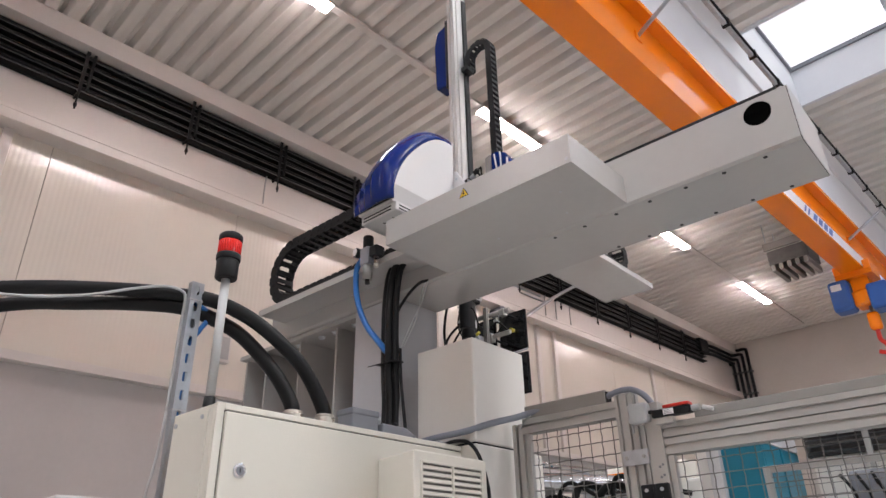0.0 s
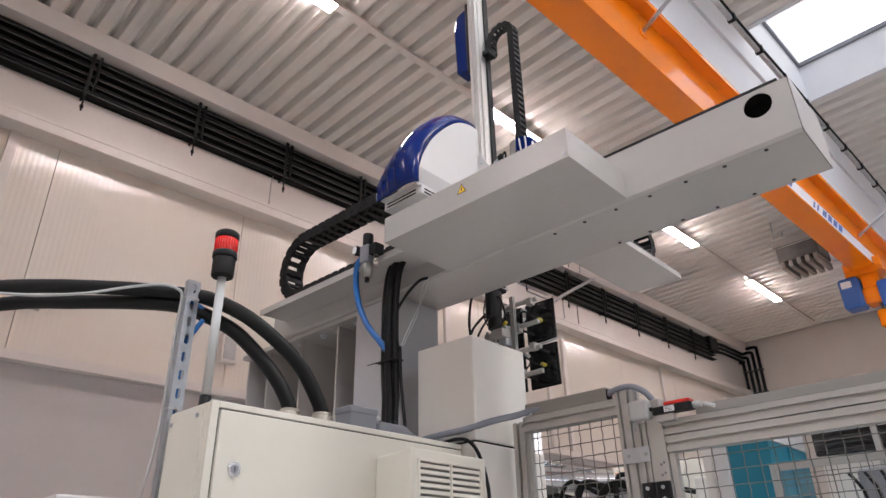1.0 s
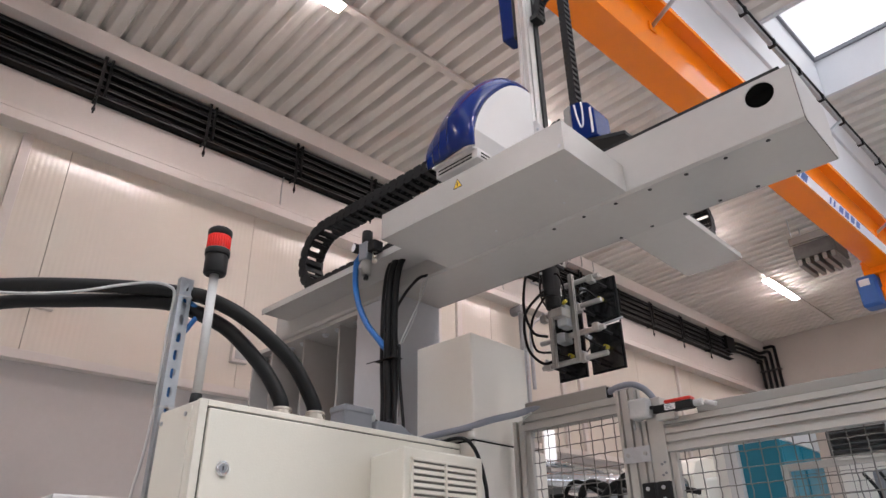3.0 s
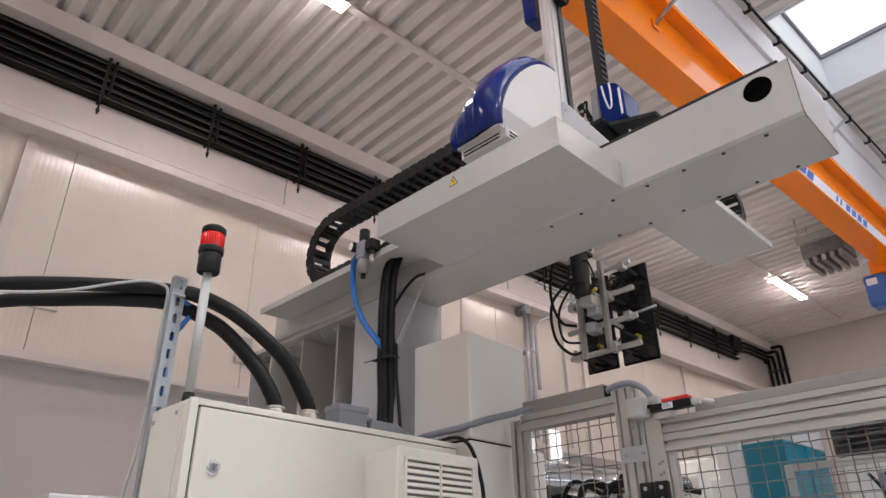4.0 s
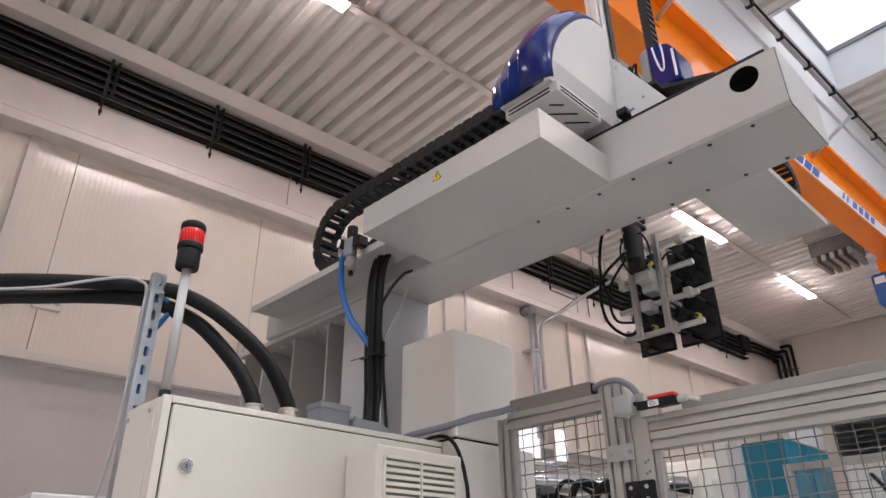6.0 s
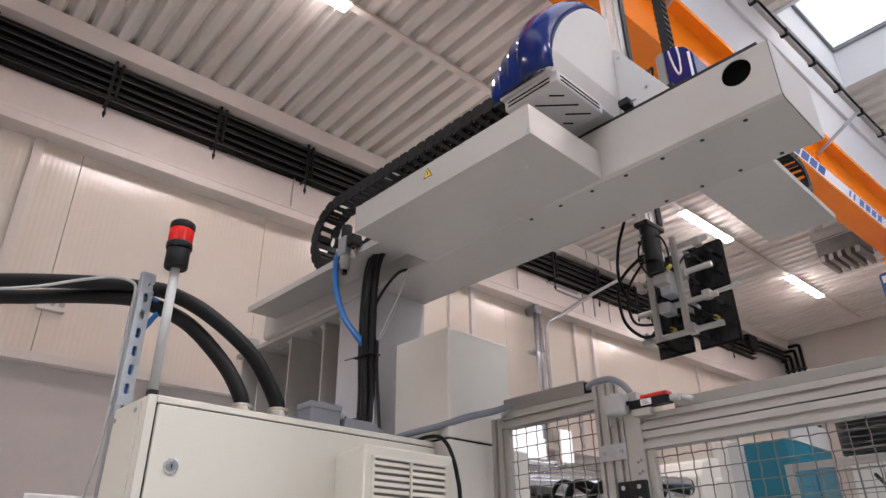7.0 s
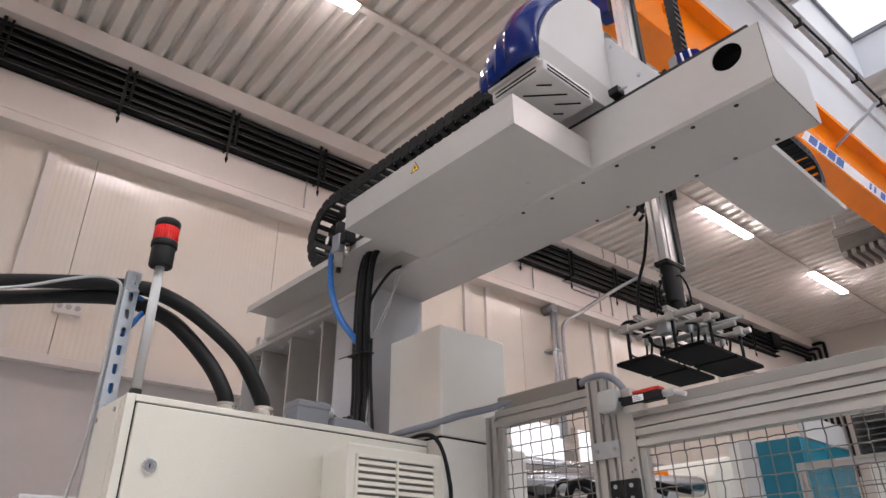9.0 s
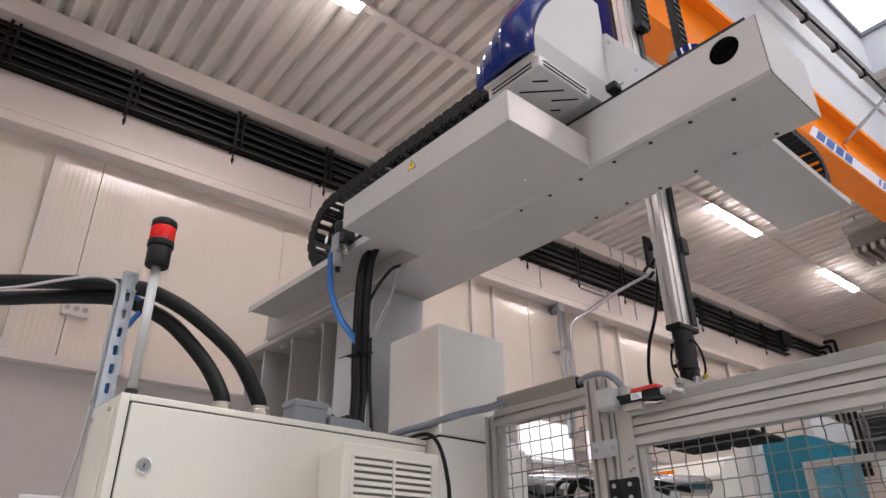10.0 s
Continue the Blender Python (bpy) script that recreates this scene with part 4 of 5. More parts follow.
def link_mesh(width, height, pitch, cables=False):
    """One chain link along x: two side plates and two cross bars, with cables through it if asked."""
    bm = bmesh.new()
    for s in (-1, 1):
        y0 = s * width / 2
        y1 = y0 - s * width * 0.10
        prof = [(-0.56 * pitch, -height * 0.30), (-0.34 * pitch, -height * 0.5), (0.34 * pitch, -height * 0.5), (0.56 * pitch, -height * 0.30),
                (0.56 * pitch, height * 0.30), (0.34 * pitch, height * 0.5), (-0.34 * pitch, height * 0.5), (-0.56 * pitch, height * 0.30)]
        prism(prof, "y", min(y0, y1), max(y0, y1), bm=bm)
        rod((0.5 * pitch, y0 - s * width * 0.05, 0), (0.5 * pitch, y0 + s * width * 0.03, 0), height * 0.17, 8, bm)
    for z in (-0.44, 0.44):
        box(-0.22 * pitch, 0.22 * pitch, -width * 0.4, width * 0.4, (z - 0.06) * height, (z + 0.06) * height, bm=bm)
    if cables:
        for k, y in enumerate((-0.28, -0.1, 0.09, 0.27)):
            rod((-0.56 * pitch, y * width, (0.08 if k % 2 else -0.1) * height), (0.56 * pitch, y * width, (0.08 if k % 2 else -0.1) * height), width * 0.095, 6, bm)
    me = bpy.data.meshes.new("link")
    bm.to_mesh(me)
    bm.free()
    me.materials.append(M_CHAIN)
    return me


def chain(name, label, me, count, filled=None, lead=0):
    ob = thing(name, 0, 0, 0, label, "cable chain", MACHINE)
    ORIGIN[ob] = Vector((0, 0, 0))
    ob.matrix_world = MACHINE
    links = []
    for i in range(count):
        l = new("link", filled if i < lead else me)
        l.parent = ob
        ORIGIN[l] = ORIGIN[ob]
        links.append(l)
    return ob, links


robot_beam()
machine_body()
CARRIAGE, SLIDE, ARM, GRIPPER = carriage(), slide(), vertical_arm(), gripper()
PITCH = 0.05
CH1, LINKS1 = chain("beam_cable_chain", "black plastic cable chain looping onto the carriage", link_mesh(0.10, 0.056, PITCH), 34, link_mesh(0.10, 0.056, PITCH, True), 12)
CH2, LINKS2 = chain("arm_cable_chain", "dark plastic cable chain hanging beside the vertical arm", link_mesh(0.050, 0.036, 0.034), 29)
CH3, LINKS3 = chain("tray_cable_chain", "black plastic cable chain bent over on the tray", link_mesh(0.09, 0.045, 0.042), 30)


# ---------------------------------------------------------------- the foreground: cabinet, lamp, hoses
def cabinet():
    c = thing("control_cabinet", -1.43, -0.455, 0, "cream powder-coated steel control cabinet with a closed door", "cabinet", MACHINE)
    u0, u1, v0, v1, top = -1.508, -1.29, -0.953, 0.018, 1.925
    part("body", box(u0, u1 - 0.012, v0, v1, 0.05, top - 0.0015, 0.004), M_CREAM, c)
    part("plinth", box(u0 + 0.02, u1 - 0.03, v0 + 0.02, v1 - 0.02, 0.0, 0.05), M_BLACK, c)
    # front frame with the door set in it
    part("frame", box(u1 - 0.012, u1, v0, v0 + 0.022, 0.05, top, 0.002), M_CREAM, c)
    part("frame", box(u1 - 0.012, u1, v1 - 0.02, v1, 0.05, top, 0.002), M_CREAM, c)
    part("frame", box(u1 - 0.012, u1, v0 + 0.022, v1 - 0.02, top - 0.016, top, 0.002), M_CREAM, c)
    part("frame", box(u1 - 0.012, u1, v0 + 0.022, v1 - 0.02, 0.05, 0.09, 0.002), M_CREAM, c)
    part("seal", box(u1 - 0.0121, u1 - 0.008, v0 + 0.0215, v1 - 0.0195, 0.085, top - 0.0155), M_SLOT, c)
    door = part("door", box(u1 - 0.009, u1 + 0.004, v0 + 0.0265, v1 - 0.026, 0.1, top - 0.0205, 0.003), M_CREAM, c)
    part("lock", rod((u1 + 0.004, v0 + 0.080, 1.762), (u1 + 0.0085, v0 + 0.080, 1.762), 0.0185, 24, bevel=0.003), M_CHROME, door, "round chrome quarter-turn lock")
    part("lock_core", rod((u1 + 0.0085, v0 + 0.080, 1.762), (u1 + 0.0092, v0 + 0.080, 1.762), 0.011, 18), M_JBOX, door)
    part("lock_slot", box(u1 + 0.0092, u1 + 0.0097, v0 + 0.0785, v0 + 0.0815, 1.757, 1.767), M_SLOT, door)
    part("side_panel", box(u0 + 0.012, u1 - 0.035, v0 - 0.003, v0, 0.08, top - 0.012, 0.001), M_CREAM, c)
    for u, z in ((u0 + 0.025, top - 0.035), (u1 - 0.06, top - 0.03)):
        part("screw", rod((u, v0 - 0.003, z), (u, v0 - 0.0065, z), 0.006, 12), M_GALV, c)
    part("top_rim", box(u1 - 0.022, u1 - 0.010, v0 + 0.01, v1 - 0.01, top - 0.001, top + 0.003, 0.001), M_CREAM, c)
    a = thing("cooling_unit", -1.19, -0.285, 1.2, "cream cabinet cooling unit with a louvred grille", "cooling unit", MACHINE)
    a0, a1, f = -0.448, -0.122, -1.088
    part("housing", prism([(-1.285, a0 + 0.048), (f, a0), (f, a1), (-1.285, a1)], "z", 1.15, 1.84, 0.006), M_CREAM, a)
    # dark sheet behind the slats, standing in for the shade in the gaps
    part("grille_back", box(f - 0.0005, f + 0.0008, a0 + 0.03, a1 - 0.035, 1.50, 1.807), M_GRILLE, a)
    for i in range(17):
        z = 1.800 - i * 0.0175
        lv = prism([(f + 0.0009, z), (f + 0.0035, z - 0.001), (f + 0.0065, z - 0.0095), (f + 0.0045, z - 0.0115), (f + 0.0009, z - 0.009)], "y", a0 + 0.031, a1 - 0.036)
        part("louvre", lv, M_CREAM, a)
    part("divider", box(f + 0.001, f + 0.009, -0.292, -0.285, 1.50, 1.807, 0.001), M_CREAM, a)
    part("grille_frame", box(f - 0.001, f + 0.008, a0 + 0.024, a0 + 0.031, 1.495, 1.812, 0.001), M_CREAM, a)
    part("grille_frame", box(f - 0.001, f + 0.008, a1 - 0.036, a1 - 0.029, 1.495, 1.812, 0.001), M_CREAM, a)
    part("grille_frame", box(f - 0.001, f + 0.008, a0 + 0.024, a1 - 0.029, 1.805, 1.812, 0.001), M_CREAM, a)
    return c


def signal_lamp():
    s = thing("signal_lamp", -1.460, -0.883, 1.925, "red signal lamp with black caps on a grey pole", "signal lamp", MACHINE)
    u, v = -1.460, -0.883
    part("foot", rod((u, v, 1.925), (u, v, 1.978), 0.019, 20, r2=0.0155), M_BLACK, s)
    part("pole", rod((u, v, 1.976), (u, v, 2.34), 0.0132, 20), M_WIRE_GREY, s, "grey plastic pole")
    part("body", rod((u, v, 2.338), (u, v, 2.402), 0.0335, 28, bevel=0.006), M_BLACK, s)
    part("collar", rod((u, v, 2.400), (u, v, 2.421), 0.0372, 28, bevel=0.003), M_BLACK, s)
    lens = part("lens", rod((u, v, 2.4205), (u, v, 2.466), 0.0340, 28, bevel=0.002), M_REDLENS, s, "glossy red lens")
    for k in range(28):
        a = 6.2832 * k / 28
        part("lens_rib", rod((u + 0.0342 * math.cos(a), v + 0.0342 * math.sin(a), 2.424), (u + 0.0342 * math.cos(a), v + 0.0342 * math.sin(a), 2.464), 0.0012, 6), M_REDLENS, s)
    part("cap", rod((u, v, 2.4655), (u, v, 2.488), 0.0365, 28, bevel=0.005), M_BLACK, s)
    part("cap_top", rod((u, v, 2.4875), (u, v, 2.491), 0.030, 28), M_BLACK, s)


def strut():
    held = MACHINE @ Matrix.Translation((0.046, 0.004, 0))
    s = thing("strut_channel", -1.617, -0.925, 1.2, "galvanised slotted strut channel fixed beside the cabinet", "strut channel", held)
    u0, u1, v0, v1, z0, z1 = -1.621, -1.598, -0.944, -0.904, 1.0, 2.345
    # channel with slots cut through one side
    bm = bmesh.new()
    th = 0.0025
    hs = 0.0175
    zs = [z1 - 0.026 - 0.054 * k for k in range(24)]
    box(u0, u1, v0, v0 + th, z0, z1, bm=bm)
    box(u0, u0 + th, v0 + th, v1, z0, z1, bm=bm)
    # side face to the right with its own slots
    zb = z1
    vc = (v0 + v1) / 2
    for z in zs:
        box(u1 - th, u1, v0 + th, v1, z + hs, zb, bm=bm)
        slot = holed(v0 + th, v1, z - hs, z + hs, 0.0, th, vc, z, 0.0068, 0.0150, bmesh.new(), 20)
        slot.transform(Matrix(((0, 1, 0, u1 - th), (1, 0, 0, 0), (0, 0, 1, 0), (0, 0, 0, 1))))
        joined(bm, slot)
        zb = z - hs
    box(u1 - th, u1, v0 + th, v1, z0, zb, bm=bm)
    part("channel", bm, M_GALV, s)
    part("cable_tie", box(u0 - 0.002, u1 + 0.002, v0 - 0.002, v1 + 0.002, 2.285, 2.289), M_ROBOT_WHITE, s)
    part("cable_tie", box(u0 - 0.002, u1 + 0.002, v0 - 0.002, v1 + 0.002, 1.950, 1.954), M_ROBOT_WHITE, s)
    b = thing("blue_cable", -1.61, -0.92, 2.0, "blue cable tied behind the strut channel", "cable", held)
    part("cable", tube([(-1.62, -0.915, 2.285), (-1.60, -0.885, 2.262), (-1.596, -0.879, 2.235), (-1.605, -0.895, 2.20), (-1.615, -0.92, 2.14), (-1.616, -0.924, 2.0), (-1.616, -0.924, 1.5)], 0.008, 8), M_HOSE_BLUE, b)
    w2 = thing("grey_cable", -1.56, -0.98, 2.2, "thin grey cable looped over the strut channel", "cable", held)
    part("cable", tube([(-1.624, -0.948, 1.95), (-1.624, -0.948, 2.2), (-1.620, -0.948, 2.285), (-1.620, -0.962, 2.312), (-1.640, -1.010, 2.320), (-1.675, -1.085, 2.300), (-1.74, -1.205, 2.262), (-1.82, -1.37, 2.24), (-2.0, -1.7, 2.25), (-2.3, -2.2, 2.2)], 0.0045, 8), M_WIRE_GREY, w2)
    part("cable", tube([(-1.624, -0.948, 1.955), (-1.626, -0.952, 1.85), (-1.630, -0.958, 1.78), (-1.636, -0.965, 1.70), (-1.64, -0.97, 1.4)], 0.004, 8), M_WIRE_GREY, w2)


def hoses():
    h1 = [(-1.365, -0.668, 1.945), (-1.371, -0.676, 1.985), (-1.404, -0.718, 2.07), (-1.465, -0.796, 2.174), (-1.530, -0.852, 2.230), (-1.630, -0.915, 2.283), (-1.73, -1.005, 2.300), (-1.87, -1.14, 2.305),
          (-2.05, -1.31, 2.30), (-2.4, -1.7, 2.2)]
    h2 = [(-1.344, -0.568, 1.945), (-1.347, -0.578, 1.985), (-1.364, -0.638, 2.085), (-1.386, -0.714, 2.156), (-1.428, -0.800, 2.224), (-1.505, -0.868, 2.279), (-1.605, -0.908, 2.318), (-1.735, -1.07, 2.332),
          (-1.91, -1.33, 2.312), (-2.2, -1.7, 2.25), (-2.5, -2.1, 2.1)]
    for k, (pts, g) in enumerate(((h1, (-1.365, -0.668)), (h2, (-1.344, -0.568)))):
        h = thing("corrugated_hose", *g, 1.925, "thick black ribbed cable hose screwed into the cabinet top", "hose", MACHINE)
        part("hose", tube(pts, 0.0218, 14, steps=40, ribs=0.022), M_CABLE, h)
        part("gland", rod((*g, 1.9255), (*g, 1.948), 0.033, 6, bevel=0.002), M_BRASS, h, "nickel-plated hexagonal gland")
        part("gland_ring", rod((*g, 1.948), (*g, 1.957), 0.028, 20, bevel=0.002), M_BRASS, h)


def cabinet_top():
    j = thing("junction_box", -1.38, -0.395, 1.926, "grey plastic junction box on the cabinet", "junction box", MACHINE)
    part("box", box(-1.42, -1.345, -0.456, -0.346, 1.926, 1.995, 0.006), M_JBOX, j)
    part("lid", box(-1.423, -1.342, -0.459, -0.343, 1.980, 2.002, 0.005), M_JBOX, j)
    part("plug", rod((-1.38, -0.346, 1.978), (-1.38, -0.320, 1.978), 0.021, 16, bevel=0.004), M_WIRE_GREY, j)
    part("plug_tail", rod((-1.38, -0.320, 1.978), (-1.38, -0.293, 1.965), 0.009, 10), M_BLACK, j)
    k = thing("connector_block", -1.37, -0.30, 1.926, "low grey connector block with cable entries", "connector", MACHINE)
    part("block", prism([(-0.340, 1.926), (-0.185, 1.926), (-0.185, 1.945), (-0.23, 1.966), (-0.334, 1.966)], "x", -1.42, -1.335, 0.005), M_JBOX, k)
    for i in range(3):
        part("entry", rod((-1.40 + 0.025 * i, -0.27, 1.966), (-1.40 + 0.025 * i, -0.27, 1.978), 0.009, 10), M_BLACK, k)


def cable_bundle():
    b = thing("cable_bundle", -1.53, -0.09, 1.98, "bundle of thick black cables dropping from the robot beam", "cable bundle", MACHINE)
    for k, (du, dv, r) in enumerate(((-0.030, 0.0, 0.0155), (0.0, -0.006, 0.0165), (0.026, 0.004, 0.0125), (-0.012, 0.02, 0.012))):
        pts = [(-1.50 + du, -0.03 + dv, 2.76), (-1.525 + du, -0.06 + dv, 2.715), (-1.55 + du, -0.085 + dv, 2.64), (-1.565 + du, -0.09 + dv, 2.50), (-1.565 + du, -0.09 + dv, 2.26),
               (-1.556 + du, -0.09 + dv, 2.12), (-1.545 + du, -0.1 + dv, 2.02), (-1.535 + du, -0.11 + dv, 1.94), (-1.53 + du, -0.11 + dv, 1.8)]
        part("cable", tube(pts, r, 10), M_CABLE, b)
    part("cable_tie", box(-1.615, -1.515, -0.116, -0.066, 2.262, 2.267), M_BLACK, b)
    part("tie_end", rod((-1.60, -0.116, 2.265), (-1.655, -0.125, 2.263), 0.002, 6), M_BLACK, b)
    part("cable", tube([(-1.43, -0.012, 2.60), (-1.47, -0.03, 2.59), (-1.53, -0.05, 2.53), (-1.555, -0.07, 2.45), (-1.53, -0.08, 2.30)], 0.006, 8), M_CABLE, b)
    part("cable", tube([(-1.43, -0.012, 2.60), (-1.44, -0.02, 2.55), (-1.46, -0.03, 2.49), (-1.50, -0.05, 2.40), (-1.53, -0.07, 2.30), (-1.525, -0.08, 2.15), (-1.50, -0.10, 1.98)], 0.0032, 6), M_WIRE_GREY, b)
    part("cable", tube([(-1.445, -0.012, 2.60), (-1.465, -0.02, 2.54), (-1.475, -0.03, 2.45), (-1.52, -0.06, 2.33)], 0.0022, 6), M_WIRE_GREY, b)
    part("cable", tube([(-1.525, -0.075, 2.32), (-1.515, -0.08, 2.20), (-1.495, -0.085, 2.08), (-1.475, -0.09, 1.97)], 0.006, 8), M_CABLE, b)
    h = thing("air_hose", -1.66, -0.12, 2.3, "bright blue compressed-air hose below the air unit", "hose", MACHINE)
    part("hose", tube([(-1.665, -0.165, 2.72), (-1.70, -0.16, 2.69), (-1.715, -0.15, 2.62), (-1.705, -0.14, 2.53), (-1.66, -0.13, 2.43), (-1.60, -0.115, 2.35), (-1.575, -0.085, 2.30)], 0.0125, 10), M_HOSE_BLUE, h)
    a = thing("air_unit", -1.61, -0.165, 2.6, "small air regulator with gauge and black bowl", "air regulator", MACHINE)
    part("bracket", box(-1.70, -1.52, -0.125, -0.005, 2.70, 2.706), M_GALV, a)
    part("body", box(-1.635, -1.585, -0.205, -0.158, 2.665, 2.745, 0.006), M_JBOX, a)
    part("knob", rod((-1.61, -0.181, 2.745), (-1.61, -0.181, 2.80), 0.022, 16, bevel=0.004), M_BLACK, a)
    part("bowl", rod((-1.61, -0.181, 2.605), (-1.61, -0.181, 2.665), 0.019, 16, r2=0.022), M_DUCT, a)
    part("drain", rod((-1.61, -0.181, 2.587), (-1.61, -0.181, 2.605), 0.010, 12), M_BLACK, a)
    part("gauge", rod((-1.655, -0.185, 2.735), (-1.66, -0.21, 2.735), 0.021, 20, bevel=0.003), M_BLACK, a)
    part("gauge_face", rod((-1.6601, -0.2105, 2.735), (-1.6603, -0.2115, 2.735), 0.017, 20), M_LABEL_WHITE, a)
    part("valve", box(-1.58, -1.535, -0.205, -0.158, 2.69, 2.735, 0.005), M_BLACK, a)
    part("silencer", rod((-1.56, -0.181, 2.69), (-1.56, -0.181, 2.645), 0.010, 10), M_BRASS, a)


cabinet()
signal_lamp()
strut()
hoses()
cabinet_top()
cable_bundle()


# ---------------------------------------------------------------- the safety fence
def mesh_panel(name, u0, u1, z0, z1, v, parent, pitch=0.0425):
    """Crimped wire mesh, each wire a part of its own."""
    k, u = 0, u0 + 0.02
    first = None
    while u < u1:
        pts = [(u + 0.0006 * (-1) ** i, v + 0.002 * (-1) ** (i + k), z0 + i * pitch / 2) for i in range(int((z1 - z0) / (pitch / 2)) + 1)] + [(u, v, z1)]
        part("wire", tube(pts, 0.0017, 5, smooth=False), M_MESH, parent)
        u += pitch
        k += 1
    k, z = 0, z1 - 0.022
    while z > z0:
        pts = [(u0 + i * pitch / 2, v - 0.002 * (-1) ** (i + k), z + 0.0006 * (-1) ** i) for i in range(int((u1 - u0) / (pitch / 2)) + 1)] + [(u1, v, z)]
        part("wire", tube(pts, 0.0017, 5, smooth=False), M_MESH, parent)
        z -= pitch
        k += 1


def fence():
    f = thing("safety_fence", -0.97, 0.185, 0, "aluminium profile safety fence with wire mesh", "fence", MACHINE)
    part("post", profile_bar(0, 2.005, "z", -1.167, 0.188, 0.046, 0.045, 1), M_ALU, f)
    part("post", profile_bar(0, 2.035, "z", -0.742, 0.188, 0.062, 0.046, (2, 1), gap=0.010), M_ALU, f)
    part("post_cap", box(-0.772, -0.712, 0.166, 0.210, 2.035, 2.039, 0.001), M_WIRE_GREY, f)
    part("rail", profile_bar(-1.144, -0.773, "x", 0.188, 1.9935, 0.045, 0.052, (1, 1), gap=0.010), M_ALU, f)
    part("mesh_frame", box(-1.144, -1.122, 0.176, 0.196, 0.3, 1.967, 0.002), M_ALU, f)
    mesh_panel("mesh", -1.122, -0.774, 0.9, 1.967, 0.19, f)
    part("cable_clip", tube([(-1.15, 0.162, 1.985), (-1.13, 0.158, 2.01), (-1.10, 0.16, 2.025)], 0.003, 6), M_WIRE_GREY, f)
    d = thing("cable_duct", -0.96, 0.185, 2.02, "brown-grey plastic cable duct lying on the fence rail", "cable duct", MACHINE)
    part("duct", prism([(0.166, 2.0205), (0.212, 2.0205), (0.212, 2.060), (0.208, 2.064), (0.170, 2.064), (0.166, 2.060)], "x", -1.13, -0.805), M_DUCT, d)
    part("end", prism([(0.170, 2.024), (0.208, 2.024), (0.208, 2.059), (0.170, 2.059)], "x", -0.8049, -0.8042), M_SLOT, d)
    h = thing("grey_hose", -1.2, 0.16, 2.0, "smooth grey cable hose laid along the fence rail", "hose", MACHINE)
    part("hose", tube([(-1.50, -0.03, 1.948), (-1.45, -0.027, 1.962), (-1.37, -0.025, 1.967), (-1.26, -0.012, 1.972), (-1.19, 0.05, 1.998), (-1.14, 0.13, 2.022), (-1.10, 0.17, 2.038), (-0.95, 0.188, 2.042), (-0.81, 0.188, 2.044)], 0.0115, 10), M_HOSE_GREY, h)
    part("hose", tube([(-0.815, 0.188, 2.042), (-0.77, 0.186, 2.054), (-0.72, 0.184, 2.052), (-0.68, 0.18, 2.03), (-0.655, 0.178, 2.0), (-0.64, 0.18, 1.96)], 0.010, 10), M_HOSE_GREY, h)
    g = thing("safety_gate", -0.2, 0.19, 0, "aluminium framed safety gate with wire mesh", "gate", MACHINE)
    part("hinge_post", box(-0.682, -0.628, 0.168, 0.21, 0.0, 1.995, 0.003), M_ALU, g)
    part("hinge_post", profile_bar(0, 1.93, "z", -0.697, 0.185, 0.028, 0.04, 1), M_ALU, g)
    part("rail", profile_bar(-0.626, 1.2, "x", 0.19, 1.9045, 0.045, 0.043, 1, gap=0.010), M_ALU, g)
    part("rail", profile_bar(-0.626, 1.2, "x", 0.19, 1.8555, 0.045, 0.047, 1, gap=0.010), M_ALU, g)
    part("mesh_frame", box(-0.626, -0.606, 0.176, 0.2, 0.3, 1.831, 0.002), M_ALU, g)
    part("gate_post", profile_bar(0, 1.83, "z", 1.17, 0.19, 0.045, 0.045, 1), M_ALU, g)
    mesh_panel("mesh", -0.606, 0.75, 0.9, 1.831, 0.19, g)
    part("link_plate", box(-0.765, -0.678, 0.158, 0.163, 1.812, 1.858, 0.001), M_GALV, g, "bright joining plate")
    for u in (-0.75, -0.693):
        part("screw", rod((u, 0.158, 1.835), (u, 0.154, 1.835), 0.006, 10), M_WIRE_GREY, g)
    hg = part("hinge", box(-0.716, -0.673, 0.150, 0.167, 1.66, 1.752, 0.004), M_BLACK, g, "black plastic hinge with four screws")
    part("hinge", box(-0.670, -0.627, 0.150, 0.167, 1.66, 1.752, 0.004), M_BLACK, g)
    part("hinge_pin", rod((-0.6715, 0.155, 1.66), (-0.6715, 0.155, 1.75), 0.007, 10), M_BLACK, g)
    for u in (-0.697, -0.648):
        for z in (1.735, 1.703, 1.675):
            part("screw", rod((u, 0.150, z), (u, 0.1475, z), 0.0058, 12), M_GALV, g)
    for k in range(2):
        part("rivet", rod((-0.651, 0.168, 1.80 - 0.03 * k), (-0.651, 0.166, 1.80 - 0.03 * k), 0.004, 8), M_JBOX, g)
        part("rivet", rod((-0.641, 0.168, 1.805 - 0.03 * k), (-0.641, 0.166, 1.805 - 0.03 * k), 0.004, 8), M_JBOX, g)
    b = thing("latch_box", -0.685, 0.15, 1.93, "rounded light grey latch housing on the gate post", "latch", MACHINE)
    part("housing", box(-0.716, -0.652, 0.128, 0.167, 1.932, 1.992, 0.009, seg=3), M_WIRE_GREY, b)
    part("latch_pin", rod((-0.712, 0.15, 1.932), (-0.712, 0.15, 1.905), 0.004, 8), M_GALV, b)
    s = thing("safety_switch", -0.57, 0.15, 1.94, "red and black safety switch on the gate rail", "switch", MACHINE)
    part("bracket", box(-0.632, -0.575, 0.140, 0.165, 1.918, 1.938, 0.002), M_ALU, s)
